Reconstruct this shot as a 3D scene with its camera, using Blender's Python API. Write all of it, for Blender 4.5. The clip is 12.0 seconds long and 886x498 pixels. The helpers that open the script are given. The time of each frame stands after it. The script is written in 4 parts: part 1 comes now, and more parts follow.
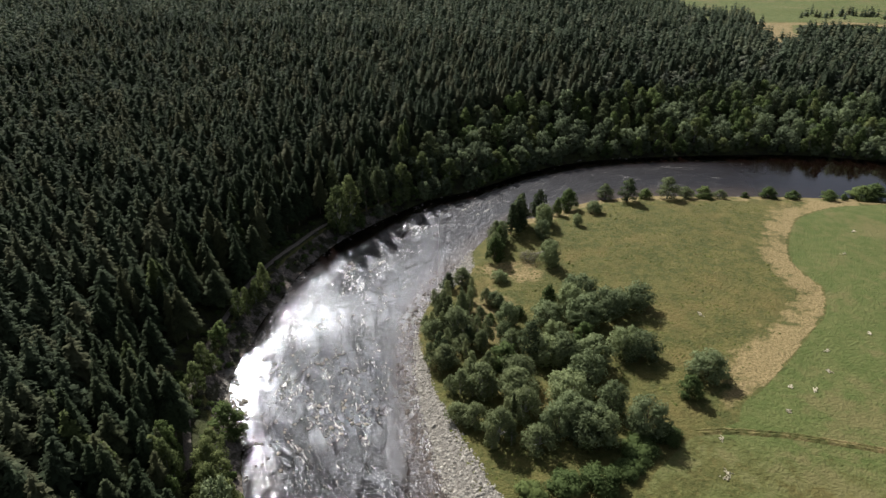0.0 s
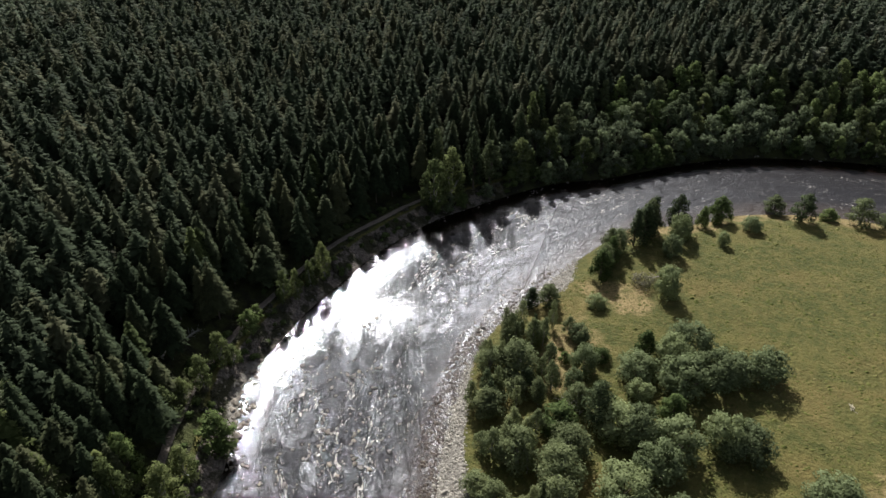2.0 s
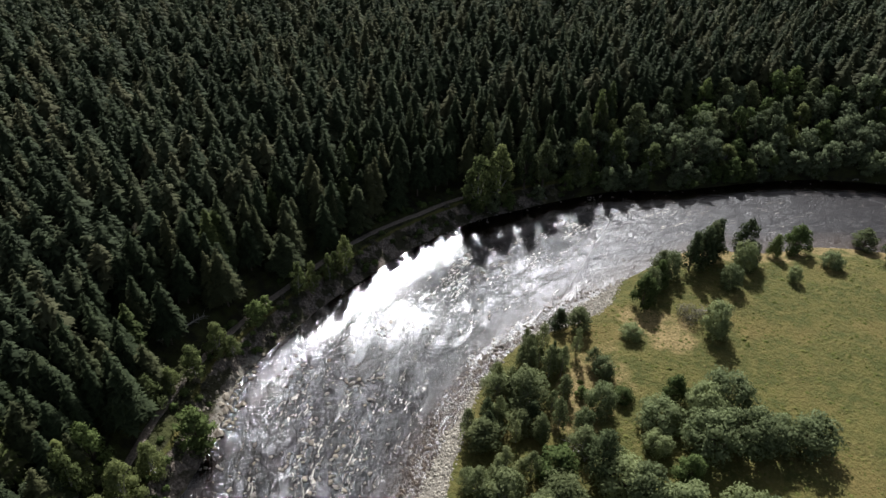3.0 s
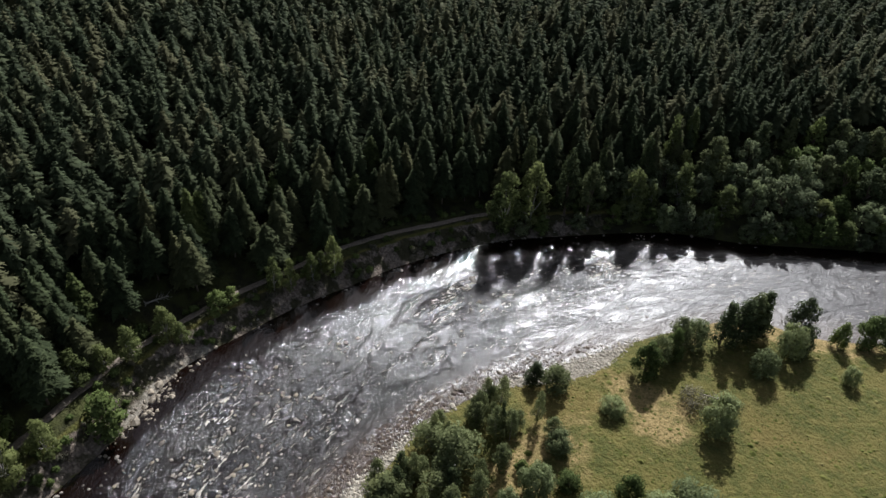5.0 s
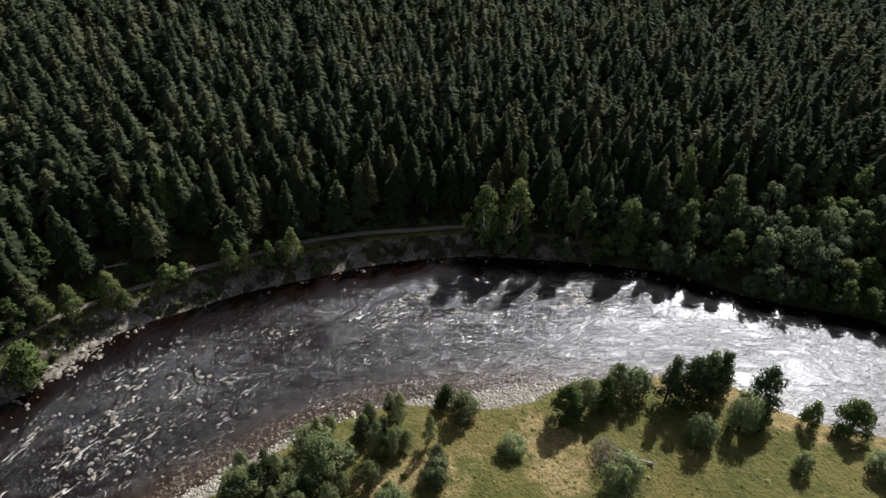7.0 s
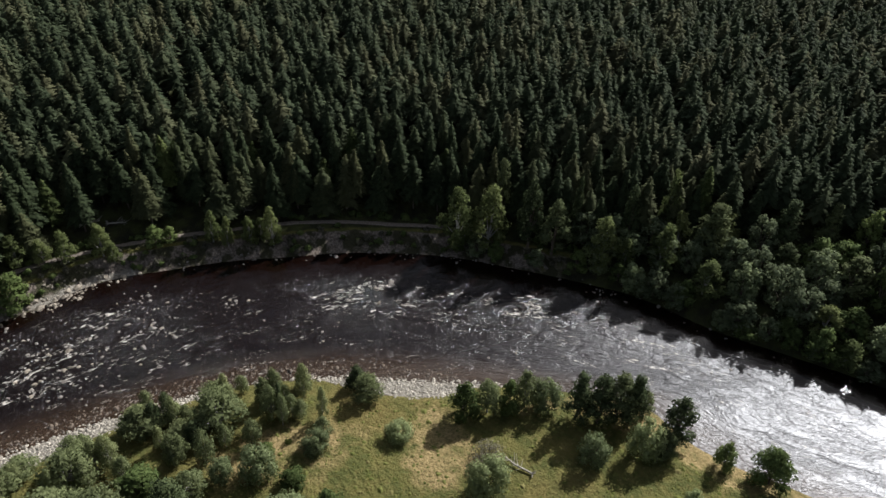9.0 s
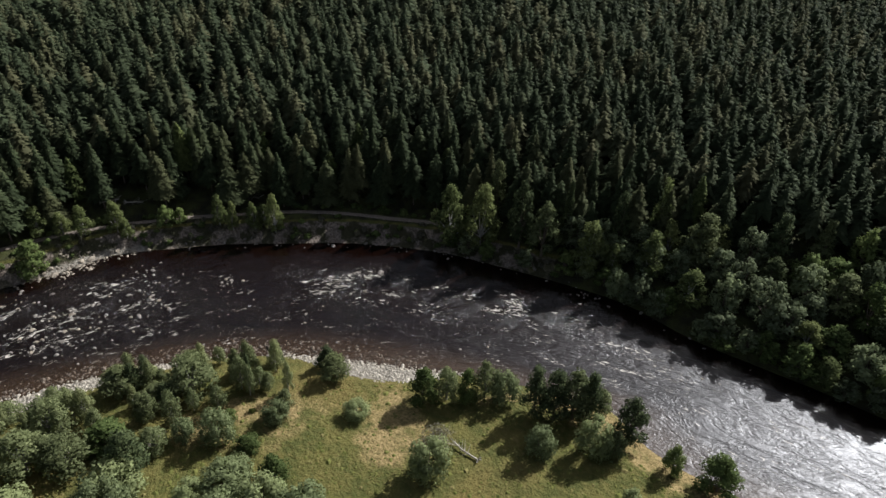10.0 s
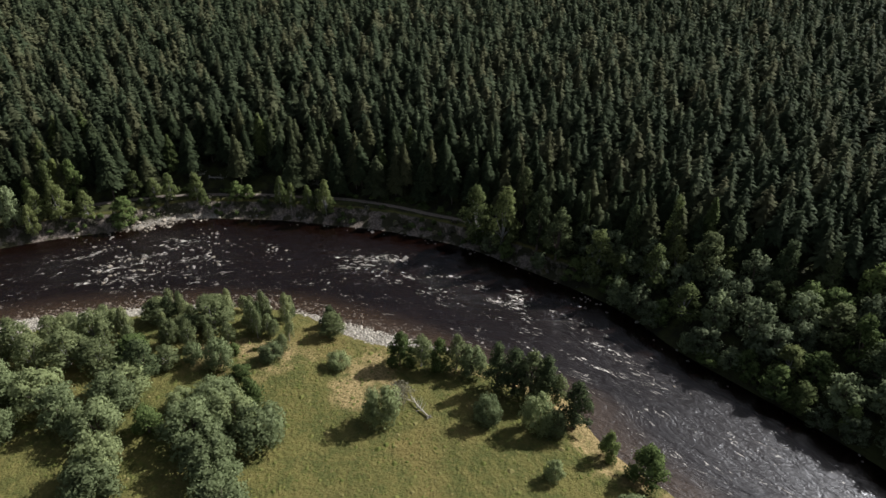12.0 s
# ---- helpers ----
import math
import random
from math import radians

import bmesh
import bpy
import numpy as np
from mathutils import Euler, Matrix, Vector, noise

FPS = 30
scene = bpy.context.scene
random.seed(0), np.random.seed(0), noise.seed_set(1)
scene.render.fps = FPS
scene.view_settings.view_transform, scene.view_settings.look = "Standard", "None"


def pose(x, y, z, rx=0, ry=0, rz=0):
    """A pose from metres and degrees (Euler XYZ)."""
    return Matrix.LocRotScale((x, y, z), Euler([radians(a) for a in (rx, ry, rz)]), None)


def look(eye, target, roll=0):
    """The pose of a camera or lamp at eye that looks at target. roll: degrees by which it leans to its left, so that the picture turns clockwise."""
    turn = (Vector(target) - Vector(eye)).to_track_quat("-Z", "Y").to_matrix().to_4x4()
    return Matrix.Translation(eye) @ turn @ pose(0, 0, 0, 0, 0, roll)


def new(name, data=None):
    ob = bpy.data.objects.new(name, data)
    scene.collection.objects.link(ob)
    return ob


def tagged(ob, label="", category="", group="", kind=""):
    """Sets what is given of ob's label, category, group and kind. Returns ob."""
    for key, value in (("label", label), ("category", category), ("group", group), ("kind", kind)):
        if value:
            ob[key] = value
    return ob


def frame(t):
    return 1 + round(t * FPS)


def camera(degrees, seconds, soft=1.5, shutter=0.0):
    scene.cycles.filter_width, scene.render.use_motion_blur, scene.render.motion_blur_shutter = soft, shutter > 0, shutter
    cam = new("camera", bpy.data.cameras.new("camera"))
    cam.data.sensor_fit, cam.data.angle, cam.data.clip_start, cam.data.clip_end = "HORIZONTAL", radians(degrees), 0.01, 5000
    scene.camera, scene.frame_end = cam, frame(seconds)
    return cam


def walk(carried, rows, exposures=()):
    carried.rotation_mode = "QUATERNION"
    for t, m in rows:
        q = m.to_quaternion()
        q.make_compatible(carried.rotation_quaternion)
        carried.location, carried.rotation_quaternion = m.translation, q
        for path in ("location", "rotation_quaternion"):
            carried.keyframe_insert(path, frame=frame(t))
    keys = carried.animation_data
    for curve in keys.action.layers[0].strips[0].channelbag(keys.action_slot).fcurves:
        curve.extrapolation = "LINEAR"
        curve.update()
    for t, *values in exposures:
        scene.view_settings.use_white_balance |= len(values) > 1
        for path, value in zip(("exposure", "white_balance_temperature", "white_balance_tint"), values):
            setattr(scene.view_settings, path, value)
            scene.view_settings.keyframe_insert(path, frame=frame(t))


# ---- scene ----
cam = camera(64.5, 12.0)
PATH = [
    (0, (0.794, 2.548, 128.903), (0.787, 4.334, 128.002), 0.7),
    (0.5, (7.751, 15.344, 128.879), (7.622, 17.102, 127.933), 0.75),
    (1, (14.616, 27.778, 128.781), (14.371, 29.499, 127.792), 0.8),
    (1.5, (21.251, 40.427, 128.514), (20.87, 42.098, 127.484), 0.95),
    (2, (27.537, 52.366, 128.256), (27.03, 53.982, 127.192), 1.2),
    (2.5, (33.616, 63.922, 128.051), (32.989, 65.473, 126.955), 1.5),
    (3, (39.625, 75.497, 127.861), (38.885, 76.975, 126.736), 1.9),
    (5, (63.266, 118.468, 126.992), (62.196, 119.678, 125.812), 3.1),
    (5.5, (69.89, 128.742, 126.848), (68.752, 129.884, 125.664), 3.3),
    (6, (76.657, 138.552, 126.766), (75.457, 139.628, 125.581), 3.3),
    (6.5, (83.581, 148.326, 126.643), (82.32, 149.331, 125.459), 3.1),
    (7, (90.661, 158.367, 126.495), (89.342, 159.297, 125.314), 3.0),
    (9, (119.946, 198.014, 124.946), (118.42, 198.62, 123.804), 2.1),
    (9.5, (127.137, 207.75, 124.614), (125.57, 208.269, 123.484), 2.1),
    (10, (133.951, 216.975, 124.145), (132.349, 217.411, 123.03), 1.9),
    (10.5, (140.792, 225.791, 123.679), (139.156, 226.134, 122.581), 1.7),
    (11, (147.897, 234.506, 123.286), (146.229, 234.746, 122.209), 1.6),
    (11.5, (154.846, 242.897, 122.956), (153.153, 243.037, 121.901), 1.4),
    (12, (161.794, 251.221, 122.732), (160.081, 251.266, 121.7), 1.2),
]
walk(cam, [(t, look(eye, target, roll)) for t, eye, target, roll in PATH], exposures=[(0, 0.25, 6030, 11), (12, 0.25, 6030, 11)])

# ---- light: afternoon sun over the forest, hazy sky ----
SUN_ELEV, SUN_AZ = 38.5, 117.0          # degrees up; degrees from +x towards +y
world = bpy.data.worlds.new("sky")
scene.world = world
world.use_nodes = True
wn = world.node_tree.nodes
sky = wn.new("ShaderNodeTexSky")
sky.sky_type = "NISHITA"
sky.sun_disc = False
sky.sun_elevation = radians(SUN_ELEV)
sky.sun_rotation = radians(90 - SUN_AZ)
sky.dust_density = 3.0
wn["Background"].inputs["Strength"].default_value = 0.074
haze = wn.new("ShaderNodeHueSaturation")
haze.inputs["Saturation"].default_value = 0.55
world.node_tree.links.new(sky.outputs[0], haze.inputs["Color"])
world.node_tree.links.new(haze.outputs[0], wn["Background"].inputs["Color"])
sun_data = bpy.data.lights.new("sun", "SUN")
sun_data.energy, sun_data.angle, sun_data.color = 6.6, radians(0.6), (1.0, 0.975, 0.935)
sun = new("sun", sun_data)
ca, sa, ce, se = math.cos(radians(SUN_AZ)), math.sin(radians(SUN_AZ)), math.cos(radians(SUN_ELEV)), math.sin(radians(SUN_ELEV))
sun.matrix_world = look((ca * ce * 900, sa * ce * 900, se * 900), (0, 0, 0))


# ---- materials ----
def node_mat(name):
    m = bpy.data.materials.new(name)
    m.use_nodes = True
    nt = m.node_tree
    return m, nt, nt.nodes["Principled BSDF"]


def mix_rgb(nt, fac, a, b):
    n = nt.nodes.new("ShaderNodeMix")
    n.data_type = "RGBA"
    for sock, v in ((n.inputs[0], fac), (n.inputs[6], a), (n.inputs[7], b)):
        if isinstance(v, (int, float)):
            sock.default_value = v
        elif isinstance(v, tuple):
            sock.default_value = (*v, 1) if len(v) == 3 else v
        else:
            nt.links.new(v, sock)
    return n.outputs[2]


def maths(nt, op, a, b=0.0, clamp=False):
    n = nt.nodes.new("ShaderNodeMath")
    n.operation = op
    n.use_clamp = clamp
    for sock, v in zip(n.inputs, (a, b)):
        if isinstance(v, (int, float)):
            sock.default_value = v
        else:
            nt.links.new(v, sock)
    return n.outputs[0]


def place(nt, stretch=(1, 1, 1), turn=0.0):
    c = nt.nodes.new("ShaderNodeNewGeometry")
    mp = nt.nodes.new("ShaderNodeMapping")
    mp.inputs["Scale"].default_value = stretch
    mp.inputs["Rotation"].default_value = (0, 0, radians(turn))
    nt.links.new(c.outputs["Position"], mp.inputs["Vector"])
    return mp.outputs[0]


def noise_tex(nt, scale, detail=4.0, rough=0.55, vec=None, distort=0.0):
    n = nt.nodes.new("ShaderNodeTexNoise")
    n.inputs["Scale"].default_value, n.inputs["Detail"].default_value = scale, detail
    n.inputs["Roughness"].default_value, n.inputs["Distortion"].default_value = rough, distort
    nt.links.new(vec if vec is not None else place(nt), n.inputs["Vector"])
    return n.outputs["Fac"]


def ramp(nt, fac, lo, hi):
    n = nt.nodes.new("ShaderNodeMapRange")
    n.interpolation_type = "SMOOTHSTEP"
    nt.links.new(fac, n.inputs[0])
    n.inputs[1].default_value, n.inputs[2].default_value = lo, hi
    return n.outputs[0]


def attr(nt, name):
    n = nt.nodes.new("ShaderNodeAttribute")
    n.attribute_name = name
    return n.outputs["Fac"]


def bump(nt, height, strength, dist, bsdf):
    n = nt.nodes.new("ShaderNodeBump")
    n.inputs["Strength"].default_value, n.inputs["Distance"].default_value = strength, dist
    nt.links.new(height, n.inputs["Height"])
    nt.links.new(n.outputs[0], bsdf.inputs["Normal"])


def foliage(name, dark, light, warm, tint="object", through_light=0.3, warmth=0.7, value=0.42):
    """Leaves or needles: colour varies from tree to tree and from clump to clump; some light passes through."""
    m, nt, bsdf = node_mat(name)
    if tint == "object":
        info = nt.nodes.new("ShaderNodeObjectInfo")
        per_tree = info.outputs["Random"]
    else:
        per_tree = attr(nt, "tint")
    geo = nt.nodes.new("ShaderNodeNewGeometry")
    isl = geo.outputs["Random Per Island"]
    col = mix_rgb(nt, isl, dark, light)
    col = mix_rgb(nt, maths(nt, "MULTIPLY", ramp(nt, per_tree, 0.4, 1.0), warmth), col, warm)
    shade = maths(nt, "ADD", maths(nt, "MULTIPLY", isl, 0.3), maths(nt, "ADD", maths(nt, "MULTIPLY", per_tree, 0.52), value))
    hsv = nt.nodes.new("ShaderNodeHueSaturation")
    nt.links.new(col, hsv.inputs["Color"])
    nt.links.new(shade, hsv.inputs["Value"])
    nt.links.new(hsv.outputs[0], bsdf.inputs["Base Color"])
    bsdf.inputs["Roughness"].default_value = 0.8
    bsdf.inputs["Specular IOR Level"].default_value = 0.06
    tr = nt.nodes.new("ShaderNodeBsdfTranslucent")
    nt.links.new(hsv.outputs[0], tr.inputs["Color"])
    mx = nt.nodes.new("ShaderNodeMixShader")
    mx.inputs[0].default_value = through_light
    nt.links.new(bsdf.outputs[0], mx.inputs[1])
    nt.links.new(tr.outputs[0], mx.inputs[2])
    nt.links.new(mx.outputs[0], nt.nodes["Material Output"].inputs["Surface"])
    return m


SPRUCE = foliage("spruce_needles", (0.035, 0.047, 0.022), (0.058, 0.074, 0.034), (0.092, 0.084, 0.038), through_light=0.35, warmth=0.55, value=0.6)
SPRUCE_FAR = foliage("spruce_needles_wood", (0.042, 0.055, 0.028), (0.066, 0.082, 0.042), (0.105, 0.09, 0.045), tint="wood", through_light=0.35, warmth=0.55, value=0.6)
# the same spruce for the farthest trees, with distance haze put into its colour
SPRUCE_HAZED = foliage("spruce_needles_hazed", (0.052, 0.067, 0.036), (0.08, 0.098, 0.054), (0.115, 0.103, 0.055), tint="wood", through_light=0.35, warmth=0.5, value=0.66)
LARCH = foliage("pale_conifer_needles", (0.06, 0.085, 0.025), (0.10, 0.12, 0.04), (0.10, 0.105, 0.03), through_light=0.25)
WILLOW = foliage("willow_leaves", (0.125, 0.15, 0.064), (0.19, 0.22, 0.105), (0.19, 0.21, 0.09), through_light=0.38, value=0.57)
ALDER = foliage("alder_leaves", (0.075, 0.108, 0.032), (0.13, 0.165, 0.055), (0.14, 0.165, 0.052), through_light=0.36, value=0.5)
BIRCH = foliage("birch_leaves", (0.12, 0.14, 0.058), (0.185, 0.206, 0.094), (0.195, 0.203, 0.088), through_light=0.42, value=0.6)
BANK_BIRCH = foliage("bank_birch_leaves", (0.105, 0.13, 0.045), (0.17, 0.198, 0.075), (0.18, 0.192, 0.07), through_light=0.5)
PINE = foliage("pine_needles", (0.055, 0.075, 0.033), (0.1, 0.122, 0.052), (0.11, 0.12, 0.05), through_light=0.3)
SILVER = foliage("silvery_leaves", (0.14, 0.172, 0.084), (0.235, 0.268, 0.15), (0.2, 0.23, 0.11), through_light=0.48)
GREYLEAF = foliage("withered_leaves", (0.09, 0.085, 0.06), (0.17, 0.155, 0.11), (0.14, 0.125, 0.08), through_light=0.2)


def bark_mat(name, a, b):
    m, nt, bsdf = node_mat(name)
    f = noise_tex(nt, 2.2, 5, vec=place(nt, (1, 1, 0.3)))
    nt.links.new(mix_rgb(nt, f, a, b), bsdf.inputs["Base Color"])
    bsdf.inputs["Roughness"].default_value = 0.9
    bump(nt, noise_tex(nt, 8, 4), 0.6, 0.05, bsdf)
    return m


BARK = bark_mat("bark", (0.05, 0.036, 0.026), (0.15, 0.11, 0.085))
PALE_BARK = bark_mat("pale_bark", (0.10, 0.09, 0.08), (0.42, 0.40, 0.36))
DEADWOOD = bark_mat("bleached_wood", (0.2, 0.175, 0.14), (0.42, 0.38, 0.32))


def stone_mat(name, a, b, c):
    m, nt, bsdf = node_mat(name)
    info = nt.nodes.new("ShaderNodeObjectInfo")
    geo = nt.nodes.new("ShaderNodeNewGeometry")
    base = mix_rgb(nt, maths(nt, "FRACT", maths(nt, "ADD", info.outputs["Random"], geo.outputs["Random Per Island"])), a, b)
    base = mix_rgb(nt, maths(nt, "MULTIPLY", ramp(nt, noise_tex(nt, 1.6, 5), 0.5, 0.75), 0.6), base, c)
    nt.links.new(base, bsdf.inputs["Base Color"])
    bsdf.inputs["Roughness"].default_value = 0.75
    bump(nt, noise_tex(nt, 4, 6), 0.8, 0.1, bsdf)
    return m


STONE = stone_mat("river_stone", (0.09, 0.075, 0.062), (0.24, 0.21, 0.175), (0.055, 0.045, 0.035))
PALE_STONE = stone_mat("dry_stone", (0.1, 0.08, 0.056), (0.28, 0.235, 0.172), (0.075, 0.056, 0.038))
SHINGLE = stone_mat("bleached_shingle", (0.2, 0.176, 0.135), (0.42, 0.375, 0.295), (0.16, 0.132, 0.098))
WET_STONE = stone_mat("wet_stone", (0.05, 0.035, 0.022), (0.13, 0.095, 0.062), (0.03, 0.02, 0.013))


def ground_mat():
    m, nt, bsdf = node_mat("ground")
    big, mid, fine = noise_tex(nt, 0.035, 4), noise_tex(nt, 0.22, 5), noise_tex(nt, 1.5, 6, 0.65)
    wob = maths(nt, "MULTIPLY", maths(nt, "SUBTRACT", maths(nt, "ADD", mid, maths(nt, "MULTIPLY", maths(nt, "SUBTRACT", noise_tex(nt, 0.07, 3), 0.5), 0.9)), 0.5), 1.8)
    # rough meadow: olive grass with yellow and darker patches
    meadow = mix_rgb(nt, ramp(nt, mid, 0.36, 0.66), (0.08, 0.084, 0.022), (0.138, 0.122, 0.035))
    meadow = mix_rgb(nt, maths(nt, "MULTIPLY", ramp(nt, big, 0.5, 0.68), 0.55), meadow, (0.20, 0.14, 0.048))
    meadow = mix_rgb(nt, maths(nt, "MULTIPLY", ramp(nt, fine, 0.52, 0.75), 0.45), meadow, (0.06, 0.07, 0.015))
    meadow = mix_rgb(nt, maths(nt, "MULTIPLY", ramp(nt, noise_tex(nt, 0.65, 4, 0.65), 0.48, 0.66), 0.65), meadow, (0.16, 0.135, 0.042))
    gold = mix_rgb(nt, ramp(nt, fine, 0.35, 0.7), (0.35, 0.255, 0.115), (0.15, 0.118, 0.044))
    col = mix_rgb(nt, ramp(nt, maths(nt, "ADD", attr(nt, "gold"), wob), 0.36, 0.95), meadow, gold)
    mown = mix_rgb(nt, ramp(nt, mid, 0.3, 0.7), (0.098, 0.12, 0.03), (0.132, 0.141, 0.042))
    mown = mix_rgb(nt, maths(nt, "MULTIPLY", ramp(nt, maths(nt, "ADD", big, maths(nt, "MULTIPLY", maths(nt, "SUBTRACT", mid, 0.5), 0.5)), 0.48, 0.68), 0.7), mown, (0.18, 0.148, 0.058))
    col = mix_rgb(nt, ramp(nt, maths(nt, "ADD", attr(nt, "mown"), maths(nt, "MULTIPLY", wob, 0.5)), 0.42, 0.58), col, mown)
    litter = mix_rgb(nt, ramp(nt, mid, 0.35, 0.65), (0.028, 0.026, 0.014), (0.06, 0.065, 0.02))
    col = mix_rgb(nt, ramp(nt, attr(nt, "wood"), 0.3, 0.7), col, litter)
    earth = mix_rgb(nt, ramp(nt, fine, 0.3, 0.7), (0.07, 0.054, 0.042), (0.28, 0.23, 0.184))
    earth = mix_rgb(nt, maths(nt, "MULTIPLY", ramp(nt, mid, 0.44, 0.55), 0.92), earth, (0.036, 0.036, 0.015))
    col = mix_rgb(nt, ramp(nt, maths(nt, "ADD", attr(nt, "earth"), maths(nt, "MULTIPLY", wob, 0.6)), 0.35, 0.65), col, earth)
    vor = nt.nodes.new("ShaderNodeTexVoronoi")
    vor.inputs["Scale"].default_value = 1.7
    nt.links.new(place(nt), vor.inputs["Vector"])
    peb = mix_rgb(nt, vor.outputs["Color"], (0.13, 0.11, 0.085), (0.36, 0.325, 0.265))
    col = mix_rgb(nt, ramp(nt, maths(nt, "ADD", attr(nt, "gravel"), maths(nt, "MULTIPLY", wob, 0.4)), 0.4, 0.6), col, peb)
    bed = mix_rgb(nt, fine, (0.03, 0.02, 0.012), (0.10, 0.07, 0.045))
    col = mix_rgb(nt, ramp(nt, attr(nt, "bed"), 0.3, 0.8), col, bed)
    tone = nt.nodes.new("ShaderNodeHueSaturation")
    tone.inputs["Value"].default_value = 0.8
    nt.links.new(col, tone.inputs["Color"])
    nt.links.new(tone.outputs[0], bsdf.inputs["Base Color"])
    bsdf.inputs["Roughness"].default_value = 0.95
    bsdf.inputs["Specular IOR Level"].default_value = 0.15
    rel = maths(nt, "ADD", fine, maths(nt, "MULTIPLY", noise_tex(nt, 0.8, 3), 1.5))
    bump(nt, rel, 0.9, 0.45, bsdf)
    return m


def track_mat():
    m, nt, bsdf = node_mat("track_gravel")
    f = noise_tex(nt, 2.5, 6)
    nt.links.new(mix_rgb(nt, ramp(nt, f, 0.35, 0.7), (0.1, 0.078, 0.058), (0.22, 0.18, 0.14)), bsdf.inputs["Base Color"])
    bsdf.inputs["Roughness"].default_value = 0.95
    bump(nt, f, 0.5, 0.05, bsdf)
    return m


def water_mat():
    """Peat-brown running water; broken by ripples, white where it runs over stones."""
    m, nt, bsdf = node_mat("peaty_water")
    comb = nt.nodes.new("ShaderNodeCombineXYZ")
    nt.links.new(attr(nt, "along"), comb.inputs[0])
    nt.links.new(attr(nt, "across"), comb.inputs[1])
    flow = comb.outputs[0]

    def stretched(along, across):
        mp = nt.nodes.new("ShaderNodeMapping")
        mp.inputs["Scale"].default_value = (along, across, 1.0)
        nt.links.new(flow, mp.inputs["Vector"])
        return mp.outputs[0]

    # short crests that lie across the current, finer ripples on them, long swells below
    crest = noise_tex(nt, 1.0, 2, 0.55, stretched(1.5, 1.1), 0.6)
    ridge = maths(nt, "SUBTRACT", 1.0, maths(nt, "ABSOLUTE", maths(nt, "SUBTRACT", maths(nt, "MULTIPLY", crest, 2.0), 1.0)))
    ripple = noise_tex(nt, 1.0, 1, 0.5, stretched(3.9, 3.0), 0.4)
    heave = noise_tex(nt, 1.0, 1, 0.5, stretched(0.55, 0.45), 0.5)
    h = maths(nt, "ADD", maths(nt, "ADD", maths(nt, "MULTIPLY", crest, 0.6), maths(nt, "MULTIPLY", ridge, 0.3)),
              maths(nt, "ADD", maths(nt, "MULTIPLY", heave, 0.4), maths(nt, "MULTIPLY", ripple, 0.36)))
    gust = noise_tex(nt, 0.16, 4, 0.65, stretched(0.6, 1.2), 0.6)
    stir = maths(nt, "MULTIPLY", attr(nt, "lively"), maths(nt, "ADD", maths(nt, "MULTIPLY", ramp(nt, gust, 0.36, 0.62), 0.6), 0.55))
    h = maths(nt, "MULTIPLY", h, stir)
    bump(nt, h, 1.0, 0.41, bsdf)
    foam_n = noise_tex(nt, 1.0, 5, 0.66, stretched(0.36, 0.85), 1.4)
    patch = noise_tex(nt, 0.13, 4, 0.6, stretched(0.55, 1.1))
    rush = maths(nt, "MULTIPLY", attr(nt, "rapid"), ramp(nt, patch, 0.38, 0.62))
    foam = ramp(nt, maths(nt, "ADD", foam_n, maths(nt, "MULTIPLY", rush, 0.17)), 0.68, 0.82)
    deep = mix_rgb(nt, noise_tex(nt, 0.05, 3), (0.0024, 0.001, 0.0007), (0.0065, 0.0027, 0.0018))
    bed_seen = mix_rgb(nt, noise_tex(nt, 1.1, 5), (0.012, 0.006, 0.003), (0.07, 0.042, 0.022))
    deep = mix_rgb(nt, attr(nt, "shallow"), deep, bed_seen)
    nt.links.new(mix_rgb(nt, foam, deep, (0.55, 0.5, 0.42)), bsdf.inputs["Base Color"])
    unrest = maths(nt, "ADD", maths(nt, "MULTIPLY", attr(nt, "ruffled"), 0.28), 0.04)
    nt.links.new(maths(nt, "ADD", maths(nt, "MULTIPLY", foam, 0.25), unrest), bsdf.inputs["Roughness"])
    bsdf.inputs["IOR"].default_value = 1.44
    return m


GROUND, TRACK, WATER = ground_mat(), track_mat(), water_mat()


# ---- mesh helpers ----
def tri_mesh(name, verts, tris, mat, smooth=False):
    verts, tris = np.asarray(verts, np.float32), np.asarray(tris, np.int32)
    me = bpy.data.meshes.new(name)
    me.vertices.add(len(verts))
    me.vertices.foreach_set("co", verts.ravel())
    me.loops.add(tris.size)
    me.loops.foreach_set("vertex_index", tris.ravel())
    me.polygons.add(len(tris))
    me.polygons.foreach_set("loop_start", np.arange(0, tris.size, 3, dtype=np.int32))
    me.polygons.foreach_set("use_smooth", np.full(len(tris), smooth))
    me.update(calc_edges=True)
    me.materials.append(mat)
    return me


def soft_normals(me, nrm):
    """Leaf clumps catch the light like the rounded crown that they belong to."""
    nrm = np.asarray(nrm, np.float32)
    me.polygons.foreach_set("use_smooth", np.full(len(me.polygons), True))
    me.normals_split_custom_set_from_vertices(nrm)


